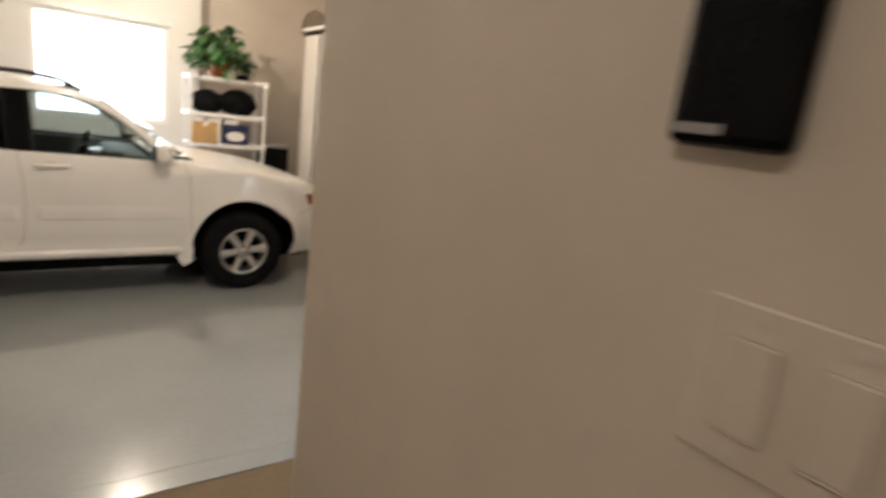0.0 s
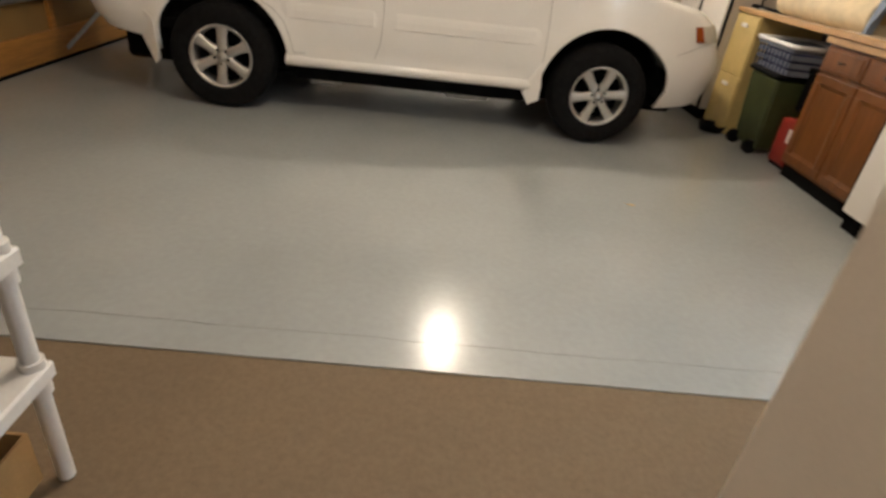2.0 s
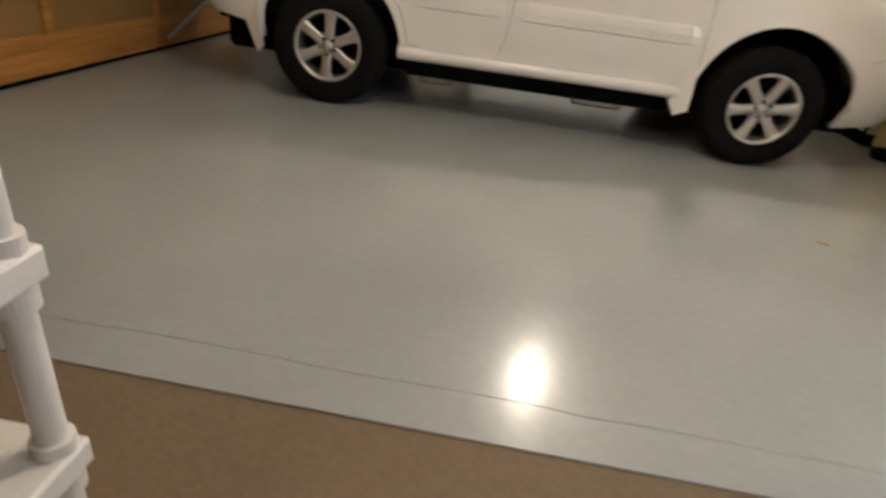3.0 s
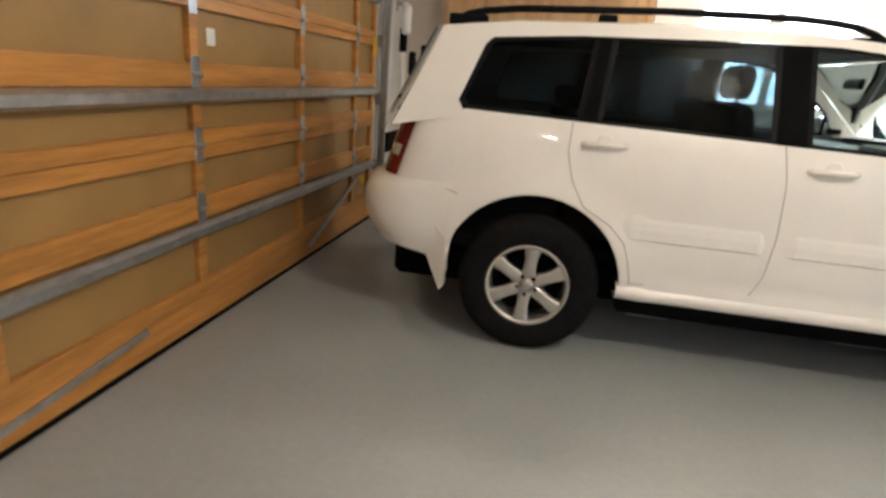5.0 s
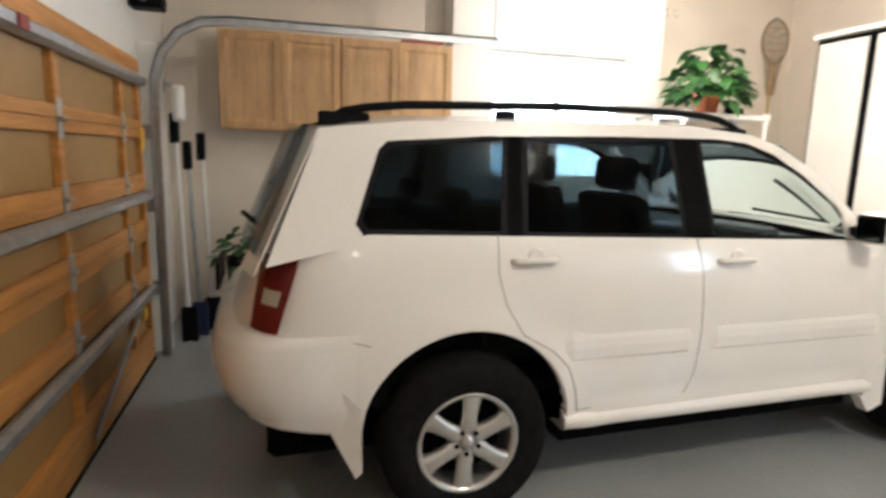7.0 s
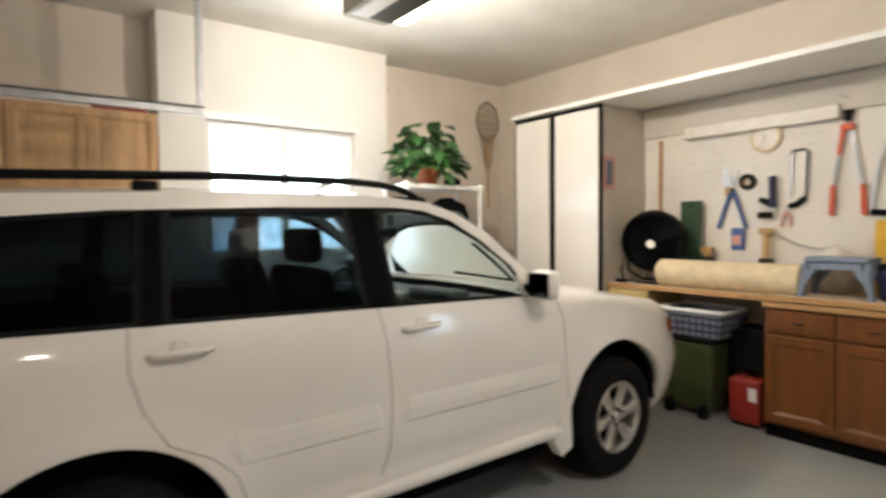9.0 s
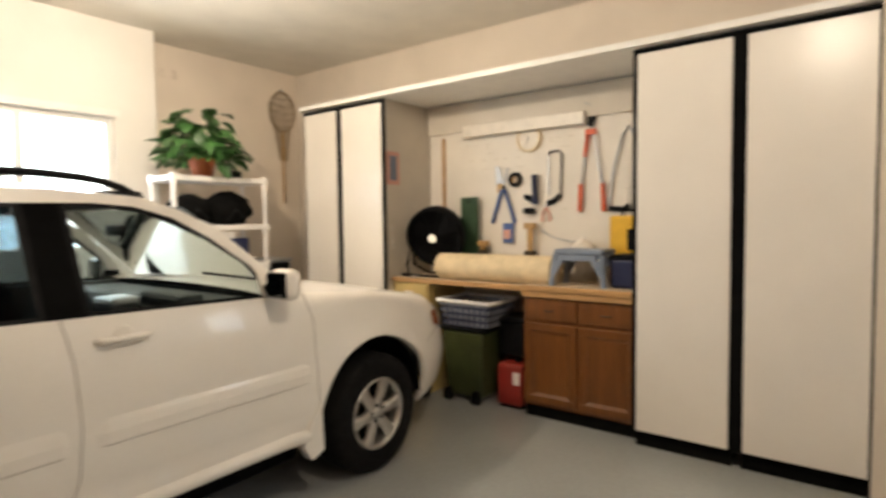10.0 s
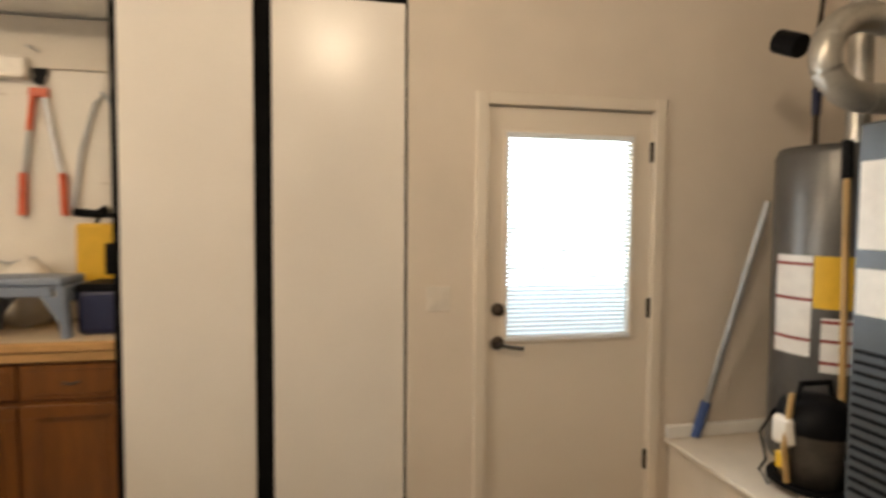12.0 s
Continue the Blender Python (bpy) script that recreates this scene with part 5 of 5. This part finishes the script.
part("label", bx(-0.063, -0.0605, -0.15, 0.02, 0.26, 0.42), BLACKTRIM, t)
part("top_handle", tube([(0, -0.08, 0.52), (0, -0.06, 0.56), (0, 0.06, 0.56), (0, 0.08, 0.52)], 0.012, 8), BLACKTRIM, t)
t = thing("green_cutting_board", pose(4.60, 0.70, BZ), "dark green board leaning on the pegboard", "board")
part("board", bx(-0.012, 0.012, -0.095, 0.095, 0.0, 0.72, 0.006), GREEN, t)
part("hang_hole", cyl((-0.0135, 0, 0.68), (0.0135, 0, 0.68), 0.014, seg=12), BLACKMATT, t)
for y, h in ((0.55, 0.30), (0.07, 0.46)):
    t = thing("wooden_clamp", pose(4.60, y, BZ), "pale wooden clamp standing on the bench", "clamp", "clamps on the bench")
    part("bar", bx(-0.02, 0.02, -0.02, 0.02, 0, h, 0.005), BROOMWOOD, t)
    part("jaw", bx(-0.03, 0.03, -0.05, 0.05, h - 0.03, h + 0.02, 0.006), BROOMWOOD, t)
    part("jaw", bx(-0.025, 0.025, -0.05, 0.05, 0.20, 0.24, 0.006), BRONZE, t)
t = thing("plastic_bag", pose(4.56, -0.42, BZ), "crumpled clear plastic bag on the bench", "bag")
part("bag", lumpy(random.Random(3), 0.09, 0.13, 0.19), IVORY, t, smooth=True)
part("bag_neck", lumpy(random.Random(4), 0.03, 0.05, 0.2), IVORY, t, smooth=True)
t = thing("putty_knife", pose(4.18, 1.12, BZ), "dark hand tool lying on the bench end", "hand tool")
part("handle", bx(-0.02, 0.02, -0.06, 0.06, 0, 0.03, 0.01), BLACKTRIM, t)
part("blade", bx(-0.015, 0.015, -0.14, -0.06, 0.008, 0.014), STEEL, t)

# ---- side door ----
door = tagged(new("door_1"), "cream half-glazed side door with an inner blind, closed", "door", kind="structure")
DY0, DY1, DX = -3.535, -2.675, 3.945
part("door_slab", wall_with_holes("x", DX, DX + 0.04, DY0, DY1, 0.03, 2.115, [(-3.42, -2.78, 1.0, 1.98)]), DOORPAINT, door)
part("door_frame", bx(3.915, 4.02, -2.672, -2.615, 0, 2.18, 0.004), DOORPAINT, door)
part("door_frame", bx(3.915, 4.02, -3.595, -3.538, 0, 2.18, 0.004), DOORPAINT, door)
part("door_frame", bx(3.915, 4.02, -3.537, -2.673, 2.12, 2.18, 0.004), DOORPAINT, door)
part("weather_strip", bx(3.988, 4.018, -3.536, -2.674, 2.095, 2.119), BRONZE, door)
part("threshold", bx(3.92, 4.05, -3.537, -2.673, 0, 0.025, 0.004), BRONZE, door)
pg = part("pane", bx(3.962, 3.967, -3.42, -2.78, 1.0, 1.98), CLEAR, door)
pg.visible_shadow = False
for q in ((-3.445, -2.755, 0.975, 1.0), (-3.445, -2.755, 1.98, 2.005), (-3.445, -3.42, 1.0, 1.98), (-2.78, -2.755, 1.0, 1.98)):
    part("glazing_bead", bx(DX - 0.012, DX - 0.0005, *q, 0.003), DOORPAINT, door)
for z in (0.345, 1.132, 1.92):
    h = part("hinge", bx(DX - 0.008, DX - 0.0005, -3.56, -3.522, z - 0.05, z + 0.05, 0.002), BRONZE, door)
    part("knuckle", cyl((DX - 0.012, -3.537, z - 0.05), (DX - 0.012, -3.537, z + 0.05), 0.007, seg=8), BRONZE, h)
part("deadbolt", revolve([(0.001, -0.03), (0.026, -0.028), (0.03, -0.014), (0.032, -0.001)], "x", 20, None, (DX, -2.735, 1.14)), BRONZE, door, smooth=True)
kn = part("rosette", revolve([(0.001, -0.016), (0.03, -0.014), (0.034, -0.001)], "x", 20, None, (DX, -2.735, 0.975)), BRONZE, door, smooth=True)
part("lever", tube([(DX - 0.015, -2.735, 0.975), (DX - 0.05, -2.737, 0.975), (DX - 0.055, -2.78, 0.965), (DX - 0.055, -2.85, 0.955)], 0.010, 8), BRONZE, kn, "dark bronze lever")
bl = thing("window_blind", pose(0, 0, 0), "white slatted blind over the door pane", "blind")
part("head_rail", bx(3.928, 3.944, -3.43, -2.77, 1.965, 1.995, 0.003), BLIND, bl)
slat = slab([(3.930, -3.425, 0.0), (3.930, -2.775, 0.0), (3.942, -2.775, 0.0145), (3.942, -3.425, 0.0145)], (0.001, 0, -0.001))
_s0 = part("slat", slat, BLIND, bl)
_s0.location.z = 1.005
for k in range(1, 44):
    o = _s0.copy()
    scene.collection.objects.link(o)
    o.location.z = 1.005 + 0.0218 * k
part("bottom_rail", bx(3.929, 3.943, -3.43, -2.77, 0.985, 1.004, 0.003), BLIND, bl)
structure("backdrop_door", bx(4.25, 4.26, -3.9, -2.3, 1.22, 2.6), SIDEGLOW, "overbright daylight outside the side door", "daylight")
structure("backdrop_ground", bx(4.20, 4.24, -3.9, -2.3, 0.3, 1.22), GROUNDGLOW, "pale sunlit ground outside the side door", "daylight")
t = thing("light_switch", pose(3.934, -2.44, 1.20), "double ivory light switch plate beside the door", "light switch")
part("plate", bx(-0.006, 0, -0.058, 0.058, -0.06, 0.06, 0.003), IVORY, t)
for y in (-0.024, 0.024):
    part("rocker", bx(-0.011, -0.0065, y - 0.016, y + 0.016, -0.034, 0.034, 0.002), IVORY, t)

# ---- heater corner ----
plat = thing("platform", pose(0, 0, 0), "cream boxed platform with a lipped edge under the heater", "platform")
part("box", bx(2.55, 3.92, -4.745, -3.66, -0.006, 0.43), PLATFORM, plat)
part("top", bx(2.53, 3.925, -4.746, -3.63, 0.431, 0.455, 0.005), PLATFORM, plat)
part("back_trim", bx(3.90, 3.932, -4.74, -3.64, 0.456, 0.52, 0.004), TRIM, plat)
t = thing("water_heater", pose(3.56, -4.25, 0.455), "tall grey steel water heater with warning labels", "water heater")
part("tank", revolve([(0.001, 0), (0.24, 0.0), (0.25, 0.02), (0.25, 1.42), (0.235, 1.46), (0.001, 1.48)], "z", 40), HEATER, t, smooth=True)
for z0, z1, a0, a1, m in ((0.52, 0.97, 1.30, 2.04, PAPER), (0.74, 0.97, 2.06, 2.80, YELLOW), (0.46, 0.70, 2.20, 2.80, PAPER)):
    rows = [[(0.2515 * math.cos(a0 + (a1 - a0) * k / 6), 0.2515 * math.sin(a0 + (a1 - a0) * k / 6), z) for k in range(7)] for z in (z0, z1)]
    lab = part("label", grid_mesh(rows), m, t)
    if m is PAPER:
        for s in (0.15, 0.55, 0.9):
            z = z0 + (z1 - z0) * s
            rows = [[(0.2525 * math.cos(a0 + (a1 - a0) * k / 6), 0.2525 * math.sin(a0 + (a1 - a0) * k / 6), zz) for k in range(7)] for zz in (z, z + 0.014)]
            part("print_bar", grid_mesh(rows), REDPLASTIC, lab)
part("pipe", tube([(0.05, 0.08, 1.46), (0.05, 0.08, 2.0), (0.05, 0.05, 2.3), (0.30, -0.1, 2.4)], 0.014, 8), BRONZE, t)
part("pipe_wrap", tube([(0.05, 0.08, 1.62), (0.05, 0.08, 1.74)], 0.02, 8), NAVY, t)
part("flue", cyl((-0.05, -0.05, 1.47), (-0.05, -0.05, 2.3), 0.05, seg=18), DUCT, t)
t = thing("flexible_duct", pose(0, 0, 0), "silver foil flexible duct looping above the heater", "duct")
rad = [0.062 if k % 2 else 0.056 for k in range(61)]
pts = [(3.30, -4.11 - 0.21 * math.cos(radians(65 + 205 * k / 60)), 2.25 + 0.165 * math.sin(radians(65 + 205 * k / 60))) for k in range(61)]
part("hose", tube(pts, rad, 14), DUCT, t, smooth=True)
part("collar", cyl(pts[-1], (3.26, -4.70, 2.085), 0.062, seg=18), DUCT, t)
part("upper_run", cyl(pts[0], (3.34, -4.70, 2.44), 0.062, seg=18), DUCT, t)
part("end_cap", cyl((3.40, -3.88, 2.31), (3.50, -3.86, 2.36), 0.05, seg=18), BLACKTRIM, t)
part("duct_hanger", bx(3.295, 3.305, -4.125, -4.115, 2.66, CZ), STEEL, t)
t = thing("furnace", pose(2.84, -4.13, 0.455), "blue-grey steel furnace cabinet with louvres and white labels", "furnace")
part("cabinet", bx(-0.25, 0.25, -0.36, 0.28, 0, 1.48, 0.01), FURNACE, t)
part("flue_box", bx(-0.2, 0.2, -0.3, 0.1, 1.48, 1.9, 0.01), FURNACE, t)
for z0, z1 in ((0.78, 0.95), (1.02, 1.34)):
    part("label", bx(0.0, 0.23, 0.281, 0.2835, z0, z1), PAPER, t)
for k in range(14):
    part("louvre", bx(-0.22, 0.22, 0.278, 0.292, 0.12 + 0.04 * k, 0.132 + 0.04 * k), BLACKTRIM, t)
t = thing("broom", pose(3.26, -4.02, 0.455), "wooden broom handle standing before the heater", "broom")
part("handle", cyl((0, 0, 0.02), (0.06, -0.03, 1.38), 0.014, seg=10), BROOMWOOD, t)
part("collar", cyl((0.055, -0.028, 1.30), (0.062, -0.03, 1.46), 0.022, seg=10), BLACKTRIM, t)
part("foot", bx(-0.07, 0.07, -0.03, 0.03, 0, 0.06, 0.01), YELLOW, t)
t = thing("shop_vacuum", pose(3.30, -3.92, 0.456), "dark grey wet-dry vacuum with a hose standing on the platform", "vacuum cleaner")
part("drum", revolve([(0.001, 0.03), (0.13, 0.03), (0.145, 0.22), (0.15, 0.26)], "z", 28), VACGREY, t, smooth=True)
part("motor_head", revolve([(0.152, 0.26), (0.155, 0.30), (0.12, 0.37), (0.06, 0.40), (0.001, 0.405)], "z", 28), BLACKTRIM, t, smooth=True)
part("carry_handle", tube([(0, -0.09, 0.37), (0, -0.07, 0.45), (0, 0.07, 0.45), (0, 0.09, 0.37)], 0.013, 8), BLACKTRIM, t)
part("side_pack", bx(-0.05, 0.05, 0.10, 0.17, 0.20, 0.32, 0.015), IVORY, t)
for a in (0.6, 2.2, 3.8, 5.4):
    c = part("castor", cyl((0.13 * math.cos(a), 0.13 * math.sin(a) - 0.01, 0.02), (0.13 * math.cos(a), 0.13 * math.sin(a) + 0.01, 0.02), 0.02, seg=12), CHROME, t)
part("latch", bx(-0.03, 0.03, 0.140, 0.162, 0.10, 0.17, 0.006), YELLOW, t, "yellow latch")
part("wand", tube([(-0.04, 0.16, 0.06), (-0.03, 0.17, 0.20), (-0.02, 0.13, 0.42)], 0.012, 8), BROOMWOOD, t)
part("cord", tube([(0.06, 0.14, 0.33), (0.10, 0.17, 0.22), (0.05, 0.18, 0.12), (0.11, 0.16, 0.05), (0.02, 0.19, 0.03)], 0.006, 6), BLACKTRIM, t)
part("base_ring", revolve([(0.12, 0.03), (0.17, 0.03), (0.17, 0.05), (0.12, 0.05), (0.12, 0.03)], "z", 28), BLACKTRIM, t)
part("hose", tube([(-0.14, -0.02, 0.2), (-0.22, -0.03, 0.12), (-0.17, -0.10, 0.05), (-0.02, -0.18, 0.04), (0.12, -0.14, 0.06)], 0.024, 10), BLACKTRIM, t, smooth=True)
t = thing("aluminium_pole", pose(3.90, -3.80, 0.456), "aluminium pole with a blue grip leaning on the wall", "pole")
part("pole", cyl((0, 0, 0.0), (-0.12, -0.28, 1.22), 0.017, seg=12), STEEL, t)
part("grip", cyl((0.002, 0.003, 0.002), (-0.018, -0.042, 0.19), 0.025, seg=12), BLUEGRIP, t)

# ---- things by the house wall ----
HX = 1.825
t = thing("intercom", pose(HX, -4.757, 1.892), "black glossy wall control panel with a red light", "control panel")
part("case", bx(-0.028, 0, -0.062, 0.062, -0.13, 0.16, 0.012, seg=2), BLACKGLOSS, t)
part("indicator", bx(-0.033, -0.0305, -0.012, 0.03, 0.088, 0.096), glow("red_indicator", (1.0, 0.03, 0.02), 4.0), t, "small lit red bar")
part("label_bar", bx(-0.0325, -0.0305, 0.0, 0.05, -0.118, -0.108), STEEL, t)
t = thing("light_switch", pose(HX, -4.88, 1.54), "wide beige double rocker switch plate", "light switch")
part("plate", bx(-0.006, 0, -0.115, 0.11, -0.085, 0.085, 0.004), WALL, t)
for y in (-0.03, 0.055):
    part("rocker", bx(-0.011, -0.0065, y - 0.025, y + 0.025, -0.05, 0.05, 0.004), WALL, t)
    for z in (-0.07, 0.07):
        part("screw", cyl((-0.009, y, z), (-0.006, y, z), 0.005, seg=10), IVORY, t)
sh = plastic_shelf(pose(-0.265, -3.54, 0), 0.94, 0.44, (0.36, 0.66, 1.0), 1.55, "white plastic shelf unit with round posts on the brown floor", "")
t = thing("cardboard_tray", pose(0.33, -3.31, -0.006), "open brown cardboard tray with dark contents and a white tag", "box")
for q in ((-0.26, 0.26, -0.17, -0.163), (-0.26, 0.26, 0.163, 0.17), (-0.26, -0.253, -0.163, 0.163), (0.253, 0.26, -0.163, 0.163)):
    part("side", bx(*q, 0, 0.16), CARDBOARD, t)
part("base", bx(-0.253, 0.253, -0.163, 0.163, 0.0, 0.008), CARDBOARD, t)
part("contents", lumpy(random.Random(6), 0.22, 0.14, 0.07), BLACKTRIM, t)
part("tag", slab([(0.262, -0.10, 0.04), (0.262, -0.03, 0.03), (0.262, -0.01, 0.11), (0.262, -0.09, 0.13)], (0.002, 0, 0)), PAPER, t)
_rng = random.Random(21)
for k in range(7):
    x = 0.56 - 0.055 * k
    h = _rng.uniform(0.18, 0.235)
    t = thing("book", pose(x, -3.32, 0.367), _rng.choice(("worn paperback standing on the shelf", "pale magazine standing on the shelf")), "book", "books on the plastic shelf")
    part("cover", bx(-0.02, 0.02, -0.12, 0.13, 0, h, 0.003), _rng.choice((PAPER, CARDBOARD, BLACKTRIM, CREAMFOAM)), t)
    part("pages", bx(-0.016, 0.016, -0.122, 0.126, h + 0.0003, h + 0.002), PAPER, t)
t = thing("cloth_bundle", pose(0.43, -3.30, 0.667), "folded cream cloth on the plastic shelf", "cloth")
part("cloth", lumpy(random.Random(9), 0.16, 0.14, 0.09), CREAMFOAM, t, smooth=True)
part("fold", bx(-0.12, 0.12, -0.1, 0.1, 0.13, 0.17, 0.02, seg=2), PAPER, t)
t = thing("ceiling_lamp_fitting", pose(1.58, -1.97, CZ), "round white glass ceiling light over the open floor", "ceiling light")
part("base", revolve([(0.001, 0), (0.14, 0), (0.14, -0.03), (0.12, -0.04), (0.001, -0.04)], "z", 32), TRIM, t, smooth=True)
part("stem", cyl((0, 0, -0.041), (0, 0, -0.12), 0.02, seg=12), CHROME, t)
gl = part("globe", revolve([(0.001, -0.12), (0.06, -0.13), (0.10, -0.17), (0.115, -0.23), (0.10, -0.29), (0.06, -0.33), (0.001, -0.34)], "z", 32), glow("lit_globe", (1.0, 0.87, 0.71), 14.0), t, "lit opal glass globe", smooth=True)
gl.visible_shadow = False
t = thing("dry_leaf", pose(2.735, -1.03, 0.001), "tiny dry brown leaf lying on the grey floor", "leaf")
part("blade", slab([(-0.025, 0, 0), (-0.008, 0.008, 0), (0.014, 0.006, 0), (0.024, -0.001, 0), (0.008, -0.009, 0), (-0.012, -0.007, 0)], (0, 0, 0.003)), BROOMWOOD, t)
part("stalk", tube([(-0.025, 0, 0.002), (-0.04, 0.004, 0.003)], 0.0015, 5), BROOMWOOD, t)
